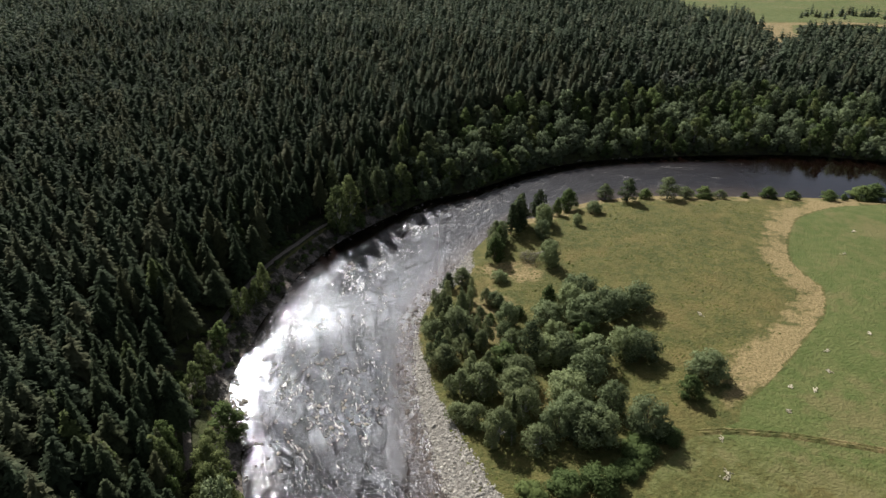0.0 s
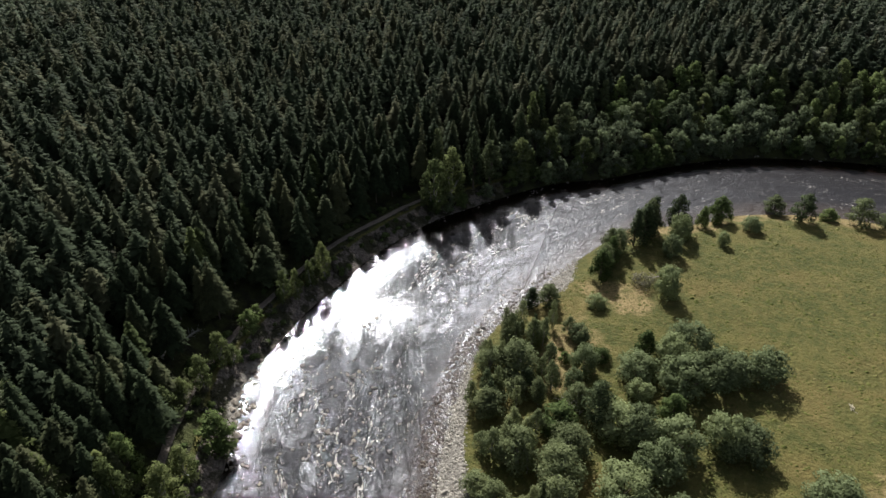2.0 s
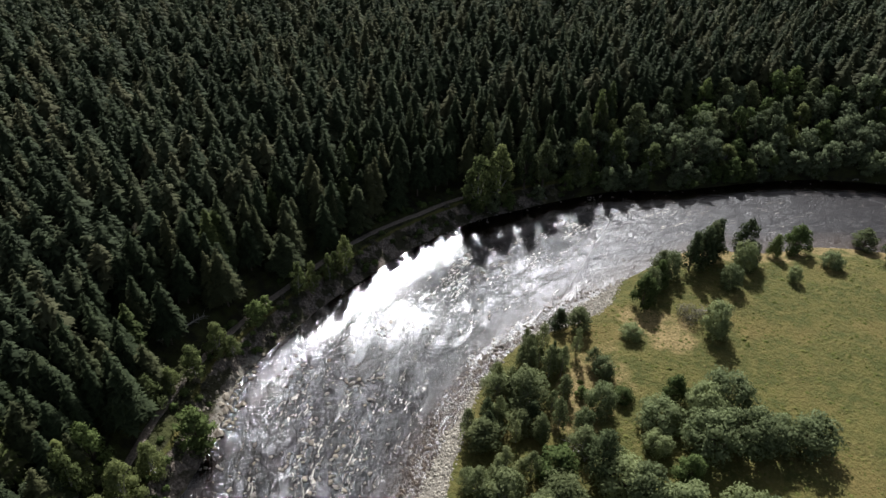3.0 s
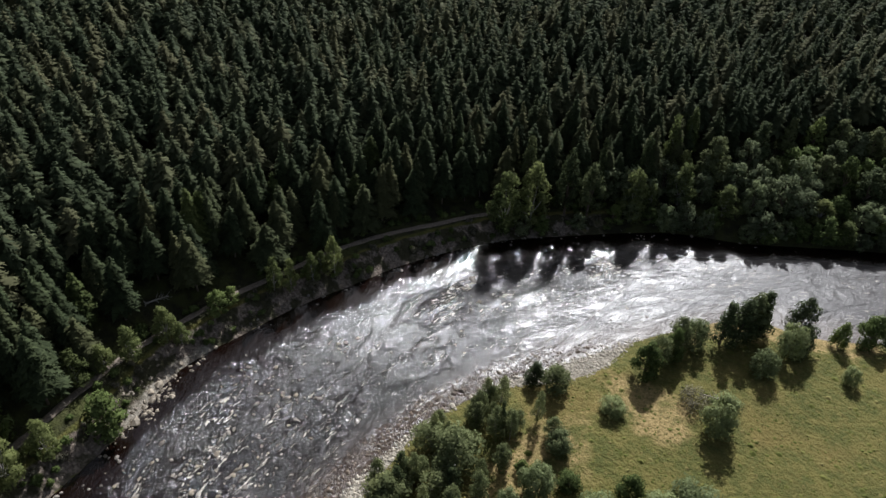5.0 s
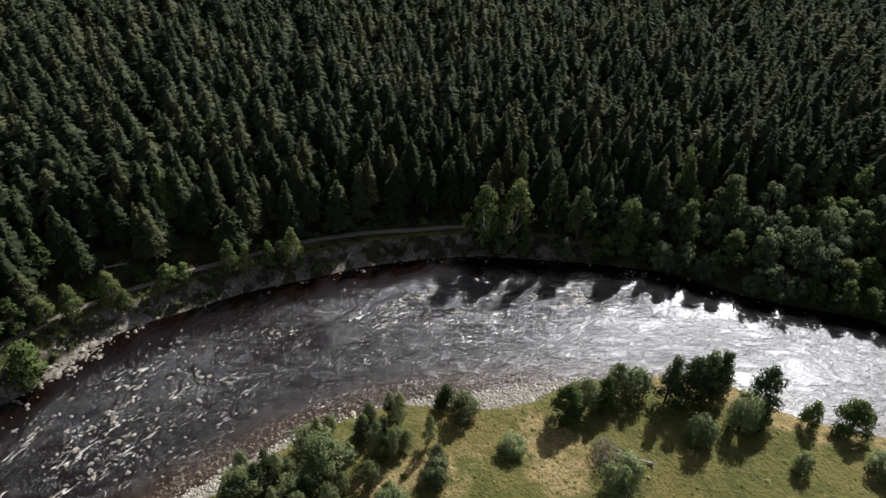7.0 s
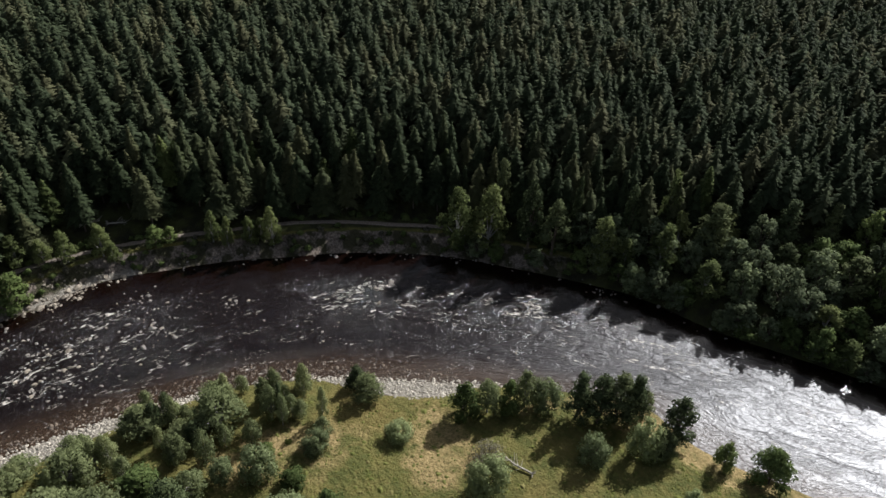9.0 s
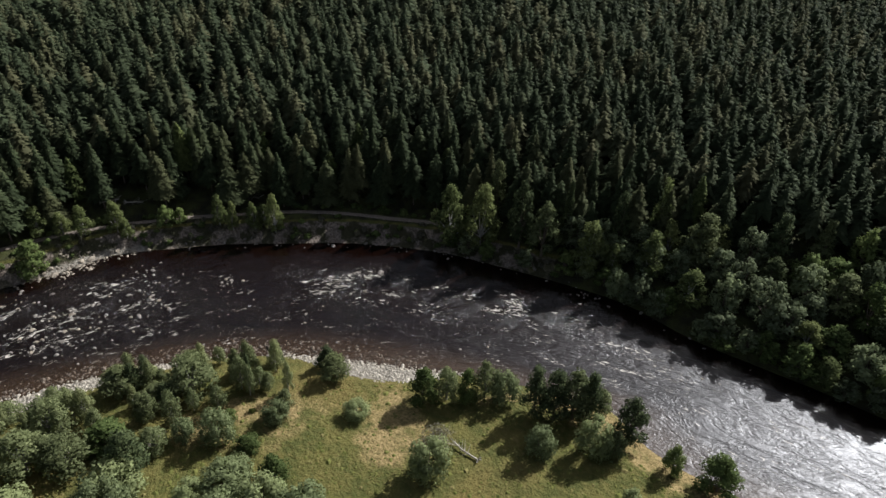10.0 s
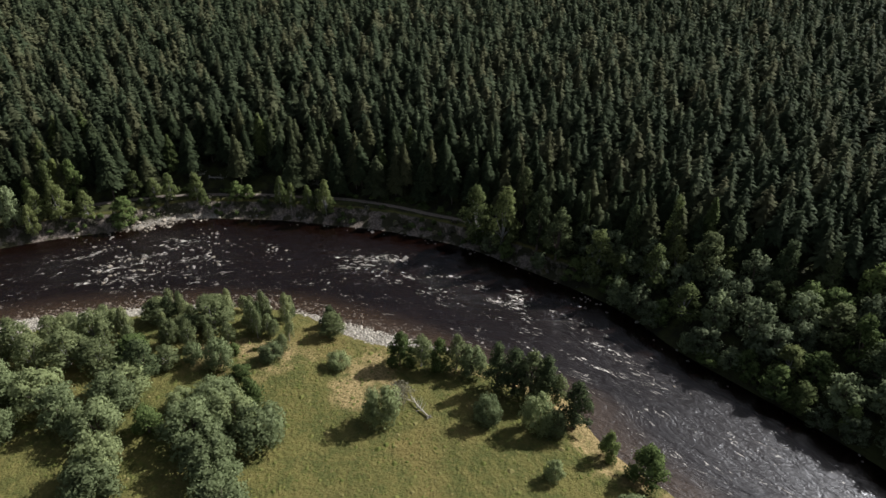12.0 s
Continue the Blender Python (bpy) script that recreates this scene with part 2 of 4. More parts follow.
def outward(verts, tris, nrm):
    """Turns every triangle so that it faces the way of its crown's surface."""
    a, b, c = verts[tris[:, 0]], verts[tris[:, 1]], verts[tris[:, 2]]
    back = (np.cross(b - a, c - a) * nrm[tris].sum(1)).sum(1) < 0
    tris = tris.copy()
    tris[back] = tris[back][:, [0, 2, 1]]
    face = np.cross(verts[tris[:, 1]] - verts[tris[:, 0]], verts[tris[:, 2]] - verts[tris[:, 0]])
    face /= np.linalg.norm(face, axis=1)[:, None] + 1e-9
    own = np.zeros_like(verts)
    for i in range(3):
        np.add.at(own, tris[:, i], face)
    own /= np.linalg.norm(own, axis=1)[:, None] + 1e-9
    nrm = nrm + 0.7 * own
    return tris, nrm / np.linalg.norm(nrm, axis=1)[:, None]


def float_attr(me, name, values):
    a = me.attributes.new(name, "FLOAT", "POINT")
    a.data.foreach_set("value", np.asarray(values, np.float32))


def grid_tris(nx, ny):
    i = np.arange(nx - 1)[:, None] * ny + np.arange(ny - 1)[None]
    i = i.ravel()
    return np.concatenate([np.stack([i, i + ny, i + ny + 1], 1), np.stack([i, i + ny + 1, i + 1], 1)])


def part(name, me, parent, label=""):
    ob = new(name, me)
    ob.parent = parent
    return tagged(ob, label) if label else ob


def curve_points(ctrl, step):
    """A smooth line through the control points, at even steps."""
    p = np.array(ctrl, float)
    q = np.vstack([2 * p[0] - p[1], p, 2 * p[-1] - p[-2]])
    out = []
    for a, b, c, d in zip(q[:-3], q[1:-2], q[2:-1], q[3:]):
        for u in np.linspace(0, 1, 12, endpoint=False):
            out.append(0.5 * (2 * b + (c - a) * u + (2 * a - 5 * b + 4 * c - d) * u * u + (3 * b - a - 3 * c + d) * u ** 3))
    out = np.array(out + [p[-1]])
    s = np.concatenate([[0], np.cumsum(np.hypot(*np.diff(out, axis=0).T))])
    t = np.linspace(0, s[-1], max(2, int(s[-1] / step)))
    return np.stack([np.interp(t, s, out[:, 0]), np.interp(t, s, out[:, 1])], 1)


def dist_to(line, pts):
    """Distance of points from a polyline."""
    best = np.full(len(pts), 1e9)
    for a, b in zip(line[:-1], line[1:]):
        ab = b - a
        u = np.clip(((pts - a) @ ab) / (ab @ ab), 0, 1)[:, None]
        best = np.minimum(best, np.hypot(*(pts - a - u * ab).T))
    return best


def inside(poly, pts):
    x, y = pts.T
    hit = np.zeros(len(pts), bool)
    for (x0, y0), (x1, y1) in zip(poly, np.roll(poly, -1, 0)):
        cross = (y0 > y) != (y1 > y)
        with np.errstate(divide="ignore", invalid="ignore"):
            hit ^= cross & (x < (x1 - x0) * (y - y0) / (y1 - y0 + 1e-12) + x0)
    return hit


def smooth(x, lo, hi):
    u = np.clip((x - lo) / (hi - lo), 0, 1)
    return u * u * (3 - 2 * u)


RNG = np.random.default_rng(7)
_ph = RNG.uniform(0, 6.28, 60)
_an = RNG.uniform(0, 6.28, 60)


def swell(x, y, wavelength, k=0, n=7):
    """Smooth irregular undulation, about -1 to 1."""
    s = 0
    for i in range(n):
        a, ph = _an[(k * 7 + i) % 60], _ph[(k * 11 + i) % 60]
        w = 6.283 / (wavelength * (0.6 + 0.13 * i))
        s = s + np.sin(w * (x * math.cos(a) + y * math.sin(a)) + ph + 0.6 * np.sin(w * 0.7 * (x * math.sin(a) - y * math.cos(a)) + ph))
    return s / n * 1.6


# ---- the lie of the land ----
OUTER = curve_points([(40, -260), (22, -120), (0, -20), (-20, 60), (-36, 102), (-46, 125), (-53, 148), (-61, 166), (-61, 186), (-60, 202), (-57, 217), (-54, 234),
                      (-48.5, 250), (-41, 266), (-30, 281), (-19, 295), (-6, 309), (12, 320), (25, 331), (40, 344), (58, 357), (81, 367), (113, 374), (162, 380),
                      (198, 381), (241, 372), (300, 345), (420, 250), (560, 60)], 6)
INNER = curve_points([(95, -260), (74, -120), (50, -20), (26, 60), (8, 108), (1, 128), (-4.5, 150), (-8, 169), (-9, 190), (-7.5, 207), (-3.5, 222), (1.5, 234),
                      (8, 250), (13, 261), (20, 275), (29, 288), (41, 291), (52, 298), (62, 307), (78, 314), (100, 319), (128, 319), (155, 320), (182, 319),
                      (212, 316), (252, 300), (352, 206), (480, 40)], 6)
RIVER = np.vstack([OUTER, INNER[::-1]])
MOWN = curve_points([(330, 330), (215, 309), (181, 303), (160, 291), (150, 279), (141, 262), (136, 247), (137, 233), (138, 225), (131, 209), (119, 195), (105, 179), (92, 166), (84, 160), (80, 152), (66, 147), (57, 138), (50, 130), (44, 118), (34, 90), (70, 0), (110, -120)], 5)
MOWN = np.vstack([MOWN, [(700, -200), (700, 200)]])


def lay(pts):
    """Signed place of points: distance beyond the outer bank, beyond the inner bank, inside the river."""
    pts = np.asarray(pts, float)
    do, di, wet = dist_to(OUTER, pts), dist_to(INNER, pts), inside(RIVER, pts)
    forest_side = (do < di) & ~wet
    return do, di, wet, forest_side


def ground_height(pts, laid=None):
    pts = np.asarray(pts, float)
    x, y = pts.T
    do, di, wet, fs = laid or lay(pts)
    bank = np.interp(do, [0, 1.5, 3, 6.5, 8, 15, 22, 40, 62, 100, 400, 1200, 4000], [-0.25, 0.35, 1.0, 3.8, 4.8, 5.6, 8.5, 16.5, 21.5, 24.5, 44, 52, 60])
    east = smooth(x, 60, 260)
    low = np.interp(do, [0, 2, 6, 30, 100, 4000], [-0.25, 0.6, 2.2, 5.5, 15, 30])
    bank = bank * (1 - east) + low * east + np.where(do > 16, swell(x, y, 70, 1) * 1.3, 0)
    mead = np.interp(di, [0, 2, 6, 9, 30, 4000], [-0.2, 0.2, 0.75, 1.7, 2.5, 3.0]) + swell(x, y, 34, 2) * 0.22 * smooth(di, 6, 20)
    bed = -0.25 - 1.6 * smooth(np.minimum(do, di), 0, 9)
    return np.where(wet, bed, np.where(fs, bank, mead))


TAN_FIELD = np.array([(272, 606), (300, 618), (318, 655), (346, 734), (302, 738), (288, 672)], float)
GREEN_FIELD = np.array([(322, 684), (400, 664), (475, 655), (480, 730), (347, 734)], float)


def far_fields(pts):
    """The open fields beyond the forest: all of them, and the tan ones."""
    x, y = pts.T
    tan = inside(TAN_FIELD, pts) | ((x > 300) & (y > 734) & (y < 752))
    return tan | inside(GREEN_FIELD, pts) | ((x > 262 - 0.2 * (y - 750)) & (y > 752)), tan


def zone_masks(pts, laid):
    x, y = pts.T
    do, di, wet, fs = laid
    dm = dist_to(np.vstack([MOWN]), pts)
    mown = inside(MOWN, pts) & ~fs & ~wet
    m = np.where(mown, 1.0, 0.0) * smooth(dm, 0, 1.2) + np.where(mown, 0.0, 0.0)
    m = m * (1 - 0.46 * smooth(150 - 0.27 * (x - 68) - y, -2, 4) * (1 - smooth(x, 105, 150)))
    rough = ~fs & ~wet & ~mown
    gold = np.where(rough, 1 - smooth(dm, 3, 19), 0) * smooth(y, 150, 175)
    gold = np.maximum(gold, np.where(rough, 0.9 * (1 - smooth(np.hypot((x - 27) / 1.6, (y - 236)), 4, 13)), 0))
    gold = np.maximum(gold, np.where(rough, 0.8 * (1 - smooth(np.hypot((x - 18), (y - 205) / 2.2), 4, 13)), 0))
    gold = np.maximum(gold, np.where(rough & (x > 20), 0.75 * (1 - smooth(di, 5, 16)), 0))
    far_f, tan_f = far_fields(pts)
    gold = np.where(fs & tan_f, 1.2, gold)
    m = np.where(far_f & fs & ~tan_f, 1.0, m)
    bar = np.interp(y, [100, 125, 150, 165, 180, 194, 214, 220, 228, 236, 246, 256], [13, 12, 8.5, 6, 4, 1, 1, 3, 6.5, 7.5, 5, 0.6])
    gravel = np.where(rough, 1 - smooth(di, bar - 1.2, bar + 1.0), 0)
    gravel = np.maximum(gravel, np.where(fs, (1 - smooth(do, 2.5, 4.5)) * 0.62 * smooth(y, 138, 150) * (1 - smooth(y, 172, 182)), 0))
    wood = np.where(fs & ~far_f, np.maximum(smooth(do, 6.5, 9), smooth(x, -38, -12)), 0)
    earth = np.where(fs, 1 - smooth(do, 6.0, 8.0), 0) * (1 - 0.75 * smooth(x, -38, -12))
    bed = np.where(wet, smooth(np.minimum(do, di), 0.0, 2.0), 0)
    return dict(mown=m, gold=gold, gravel=gravel, wood=wood, earth=earth, bed=bed)


def axis(lo, hi, step, far_lo, far_hi):
    mid = list(np.arange(lo, hi + 0.01, step))
    out_hi, s = [], step
    while (out_hi[-1] if out_hi else hi) < far_hi:
        s *= 1.045
        out_hi.append((out_hi[-1] if out_hi else hi) + s)
    out_lo, s = [], step
    while (out_lo[-1] if out_lo else lo) > far_lo:
        s *= 1.16
        out_lo.append((out_lo[-1] if out_lo else lo) - s)
    return np.array(out_lo[::-1] + mid + out_hi)


gx, gy = axis(-92, 215, 1.3, -4000, 4000), axis(95, 385, 1.3, -4000, 4000)
gp = np.stack(np.meshgrid(gx, gy, indexing="ij"), -1).reshape(-1, 2)
glaid = lay(gp)
gz = ground_height(gp, glaid)
ground_me = tri_mesh("ground", np.c_[gp, gz], grid_tris(len(gx), len(gy)), GROUND, smooth=True)
for key, vals in zone_masks(gp, glaid).items():
    float_attr(ground_me, key, vals)
tagged(new("ground", ground_me), "river valley with rough meadow, mown fields, eroded banks and forest floor", "ground", kind="structure")

# ---- river ----
n_long, n_wide = 760, 96


def even(line, n):
    s = np.concatenate([[0], np.cumsum(np.hypot(*np.diff(line, axis=0).T))])
    t = np.linspace(0, s[-1], n)
    return np.stack([np.interp(t, s, line[:, 0]), np.interp(t, s, line[:, 1])], 1)


side_a, side_b = even(OUTER, n_long), even(INNER, n_long)
u = np.linspace(-0.06, 1.06, n_wide)[None, :, None]
wp = (side_a[:, None] * (1 - u) + side_b[:, None] * u).reshape(-1, 2)
calm = smooth(wp[:, 0], 125, 200) * smooth(wp[:, 1], 200, 260)
rapid = 0.9 - 0.9 * smooth(np.hypot((wp[:, 0] + 38) / 1.15, (wp[:, 1] - 158) / 1.4), 14, 42)
riffle = 1 - smooth(dist_to(np.array([(-36, 226), (-29, 248), (-18, 267), (-6, 296)], float), wp), 2, 15)
rapid = np.maximum(np.maximum(rapid, 1.15 * riffle), 0.62 * (1 - calm))
rapid = np.maximum(rapid, 0.98 * (1 - smooth(np.hypot((wp[:, 0] - 2) / 1.3, wp[:, 1] - 298), 10, 40)))
rapid = np.maximum(rapid, 0.55 * (1 - smooth(np.hypot((wp[:, 0] - 90) / 2.2, (wp[:, 1] - 345)), 8, 30)))
rapid *= smooth(np.tile(u.ravel() * 50.0, n_long), 4, 14)
rough_bed = 1 - smooth(np.hypot((wp[:, 0] + 38) / 1.15, (wp[:, 1] - 160) / 1.6), 16, 40)
under_bank = 0.22 + 0.78 * smooth(np.tile(u.ravel() * 50.0, n_long), 3, 13)
bend = smooth(wp[:, 0], -25, 25)
lively = (1 - 0.93 * calm) * under_bank * (0.8 + 0.2 * rapid + 0.45 * rough_bed + 0.45 * riffle) * (1 - 0.45 * bend)
lively *= 1 - 0.55 * (1 - smooth(np.hypot(wp[:, 0] + 38, (wp[:, 1] - 206) / 1.3), 3, 14))
ruffled = (1 - 0.93 * calm) * under_bank * (0.55 + 0.65 * bend)
wz = lively * (swell(wp[:, 0], wp[:, 1], 2.6, 3) * 0.05 + swell(wp[:, 0], wp[:, 1], 6.0, 4) * 0.05)
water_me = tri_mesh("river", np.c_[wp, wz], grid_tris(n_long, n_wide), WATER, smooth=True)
shallow = (1 - smooth(50 * (1 - np.tile(u.ravel(), n_long)), 1, 14)) * (1 - calm)
float_attr(water_me, "shallow", 0.8 * shallow)
float_attr(water_me, "rapid", rapid)
float_attr(water_me, "lively", lively)
float_attr(water_me, "ruffled", ruffled)
centre = 0.5 * (side_a + side_b)
run = np.concatenate([[0], np.cumsum(np.hypot(*np.diff(centre, axis=0).T))])
float_attr(water_me, "along", np.repeat(run, n_wide))
float_attr(water_me, "across", np.tile(u.ravel() * 50.0, n_long))
tagged(new("river_water", water_me), "peat-brown river running over stones, glittering in the sun", "water", kind="structure")

# ---- forest track on the bank ----
tl = curve_points([(-60, 128), (-66, 145), (-70, 160), (-71.5, 178), (-70.5, 198), (-68, 221), (-63.5, 238), (-58, 251), (-52.5, 264), (-44, 278)], 1.5)
tn = np.gradient(tl, axis=0)
tn = np.stack([-tn[:, 1], tn[:, 0]], 1) / np.hypot(*tn.T)[:, None]
tv = []
for off, lift in ((-0.95, -0.12), (-0.72, 0.08), (-0.4, 0.02), (0, 0.1), (0.4, 0.02), (0.72, 0.08), (0.95, -0.12)):
    tv.append(np.c_[tl + tn * (off + 0.2 * swell(tl[:, 0], tl[:, 1], 7, 3 + int(off > 0)) * (abs(off) > 0.6))[:, None], ground_height(tl) + 0.12 + lift])
tv = np.stack(tv, 1).reshape(-1, 3)
tagged(new("track", tri_mesh("track", tv, grid_tris(len(tl), 7), TRACK, smooth=True)), "narrow gravel forest track along the river bank", "track", kind="structure")


# ---- trees ----
def tube(p0, p1, r0, r1, n=6):
    p0, p1 = np.array(p0, float), np.array(p1, float)
    d = (p1 - p0) / (np.linalg.norm(p1 - p0) + 1e-9)
    a = np.cross(d, [0.3, 0.9, 0.2])
    a /= np.linalg.norm(a)
    b = np.cross(d, a)
    ang = np.arange(n) * 2 * math.pi / n
    ring = np.cos(ang)[:, None] * a + np.sin(ang)[:, None] * b
    v = np.vstack([p0 + ring * r0, p1 + ring * r1])
    i = np.arange(n)
    j = (i + 1) % n
    return v, np.vstack([np.stack([i, j, j + n], 1), np.stack([i, j + n, i + n], 1)])


def join(pieces):
    vs, ts, k = [], [], 0
    for v, t in pieces:
        vs.append(v)
        ts.append(t + k)
        k += len(v)
    return np.vstack(vs), np.vstack(ts)


def skirts(rng, height, radius, tiers, points, base, power, droop=0.42):
    """Overlapping jagged skirts of boughs, the body of a spruce."""
    pieces = []
    for i in range(tiers):
        uu = i / tiers
        z0 = height * (base + (1.0 - base) * uu)
        r = (radius * (1 - uu) ** power + 0.12) * rng.uniform(0.86, 1.12)
        ang = np.arange(points) * 6.283 / points + rng.uniform(0, 6.28) + rng.uniform(-0.2, 0.2, points)
        z1 = min(height, z0 + 0.35 + 0.55 * r)
        rr = r * np.where(np.arange(points) % 2, rng.uniform(0.38, 0.62, points), rng.uniform(0.8, 1.3, points))
        zz = z0 - droop * (rr - 0.6 * r) + rng.uniform(-0.35, 0.35, points)
        lean = rng.uniform(-0.12, 0.12, 2)
        v = np.vstack([[lean[0], lean[1], z1], np.stack([rr * np.cos(ang), rr * np.sin(ang), zz], 1)])
        k = np.arange(points)
        pieces.append((v, np.stack([0 * k, 1 + k, 1 + (k + 1) % points], 1)))
    return pieces


def conifer(rng, height, radius, tiers, points, base=0.1, power=0.75, tufts=0, tuft=0.5, boughs=0, up_turn=0.75):
    """Crown of a spruce: skirts, a bloom of needle tufts and, close by, single drooping boughs."""
    pieces = skirts(rng, height, radius * 0.92, tiers, points, base, power)
    up = np.array([0, 0, 1.0])
    for _ in range(boughs):
        uu = 1 - rng.random() ** 0.6
        a = rng.uniform(0, 6.283)
        rr = (radius * (1 - uu) ** power + 0.2) * rng.uniform(0.85, 1.5)
        z = height * (base + (0.98 - base) * uu) + 0.2
        out, side = np.array([math.cos(a), math.sin(a), 0]), np.array([-math.sin(a), math.cos(a), 0])
        w = 0.2 + rr * 0.16
        c, tip = out * rr * 0.55 + up * (z - 0.06 * rr), out * rr + up * (z - rr * rng.uniform(0.2, 0.45))
        v = [up * z, c + side * w - up * 0.2 * w, c - side * w - up * 0.2 * w, tip]
        t = [(0, 1, 2), (1, 3, 2)]
        for sg in (-1, 1):
            b = len(v)
            q = out * rr * 0.75 + up * (z - 0.2 * rr)
            v += [q - out * 0.2, q + side * sg * w * 1.5 + out * 0.12 * rr - up * 0.25, q + out * 0.3]
            t.append((b, b + 1, b + 2))
        pieces.append((np.array(v), np.array(t)))
    if tufts:
        uu = 1 - rng.random(tufts) ** 0.6
        ang = rng.uniform(0, 6.283, tufts)
        rr = (radius * (1 - uu) ** power + 0.1) * rng.uniform(0.7, 1.16, tufts)
        out = np.stack([np.cos(ang), np.sin(ang), 0 * ang], 1)
        pos = out * rr[:, None]
        pos[:, 2] = height * (base + (1.0 - base) * uu) - rr * 0.18
        a = out * 0.9 - np.array([0, 0, 0.4]) + rng.normal(size=(tufts, 3)) * 0.45
        a /= np.linalg.norm(a, axis=1)[:, None]
        b = np.cross(out * 0.7 + [0, 0, 0.7], a) + rng.normal(size=(tufts, 3)) * 0.2
        sz = (tuft * rng.uniform(0.6, 1.3, tufts))[:, None]
        v = np.stack([pos - a * sz * 0.5 + b * sz * 0.45, pos - a * sz * 0.5 - b * sz * 0.45, pos + a * sz], 1).reshape(-1, 3)
        pieces.append((v, np.arange(tufts)[:, None] * 3 + [0, 1, 2]))
    v, t = join(pieces)
    n = v * (1, 1, 0) / (np.hypot(v[:, 0], v[:, 1])[:, None] + 0.3) + (0, 0, up_turn)
    n /= np.linalg.norm(n, axis=1)[:, None]
    t, n = outward(v, t, n)
    return v, t, n


_ico = bmesh.new()
bmesh.ops.create_icosphere(_ico, subdivisions=1, radius=1.0)
_ico.verts.index_update()
ICO_V, ICO_T = np.array([v.co[:] for v in _ico.verts]), np.array([[v.index for v in f.verts] for f in _ico.faces])
_ico.free()


def leafy(rng, height, width, lobes, leaves, leaf, shape="round", clear=0.05, full=1.0):
    """Crown of fine leaves round many billowing lobes; returns crown and limbs."""
    r0 = width * (0.16 if lobes > 12 else 0.2)
    centres = []
    for i in range(lobes):
        zz = (i + rng.uniform(0, 1)) / lobes
        if shape == "round":
            lim = 0.8 + 0.2 * zz / 0.35 if zz < 0.35 else math.sqrt(max(0.02, 1 - ((zz - 0.35) / 0.72) ** 2))
        elif shape == "ovoid":
            lim = 0.75 + 0.25 * zz / 0.25 if zz < 0.25 else 1 - 0.72 * ((zz - 0.25) / 0.75) ** 1.4
        elif shape == "cone":
            lim = 1.0 - 0.86 * zz
        else:
            lim = 1.0 - 0.4 * zz
        a = i * 2.4 + rng.uniform(-0.5, 0.5)
        rr = max(0.0, width / 2 * lim - r0 * 0.75) * rng.uniform(0.45, 1.05) ** 0.5
        centres.append((rr * math.cos(a), rr * math.sin(a), height * clear + r0 * 0.6 + (height * (1 - clear) - r0 * 1.5) * zz))
    centres = np.array(centres)
    rad = r0 * rng.uniform(0.8, 1.35, lobes) * np.interp(centres[:, 2] / height, [0, 0.6, 1], [1.1, 1.0, 0.72 if shape != "cone" else 0.6])
    pick = rng.choice(lobes, leaves, p=rad ** 2 / (rad ** 2).sum())
    d = rng.normal(size=(leaves, 3))
    d[:, 2] += 0.2
    d /= np.linalg.norm(d, axis=1)[:, None]
    bumpy = 1 + 0.16 * np.sin(5 * d[:, 0] + pick) * np.sin(5 * d[:, 1] + 2 * pick) + 0.1 * np.sin(9 * d[:, 2] + pick)
    pos = centres[pick] + d * (rad[pick] * bumpy * rng.uniform(0.6, 1.12, leaves) ** 0.6)[:, None]
    pos[:, 2] = np.maximum(pos[:, 2], 0.05 + 0.1 * rng.random(leaves))
    nrm = d + rng.normal(size=(leaves, 3)) * 0.45
    nrm /= np.linalg.norm(nrm, axis=1)[:, None]
    a = np.cross(nrm, rng.normal(size=(leaves, 3)))
    a /= np.linalg.norm(a, axis=1)[:, None]
    b = np.cross(nrm, a)
    sz = (leaf * rng.uniform(0.6, 1.4, leaves))[:, None]
    v = np.stack([pos - a * sz * 0.6 + b * sz * 0.55, pos - a * sz * 0.6 - b * sz * 0.55, pos + a * sz], 1).reshape(-1, 3)
    pieces = [(v, np.arange(leaves)[:, None] * 3 + [0, 1, 2])]
    core_n = [np.repeat(d, 3, 0)]
    if full > 0:
        for c, r in zip(centres, rad):
            q = c + ICO_V * r * 0.72 * full * rng.uniform(0.8, 1.15, (len(ICO_V), 1))
            q[:, 2] = np.maximum(q[:, 2], 0.1)
            pieces.append((q, ICO_T))
            core_n.append(ICO_V)
    fork = np.array([0, 0, height * max(0.16, clear)])
    limbs = [tube((0, 0, -0.4), fork, height * 0.022 + 0.03, height * 0.016 + 0.02)]
    for c in centres[:: max(1, lobes // 7)]:
        limbs.append(tube(fork, c, height * 0.012 + 0.015, 0.03, 5))
    v, t = join(pieces)
    whole = (v - (0, 0, height * 0.35)) / (width, width, height)
    n = np.vstack(core_n) + 0.7 * whole / (np.linalg.norm(whole, axis=1)[:, None] + 0.05) + (0, 0, 0.55)
    n /= np.linalg.norm(n, axis=1)[:, None]
    t, n = outward(v, t, n)
    return (v, t, n), join(limbs)


KINDS = {}


def crown_mesh(v, t, n, mat):
    me = tri_mesh("crown", v, t, mat)
    soft_normals(me, n)
    return me


def add_kind(key, name, category, foliage_mat, bark, shapes, labels, group):
    KINDS[key] = dict(name=name, category=category, group=group, labels=labels,
                      meshes=[(crown_mesh(*c, foliage_mat), tri_mesh("trunk", *t, bark), size) for c, t, size in shapes])


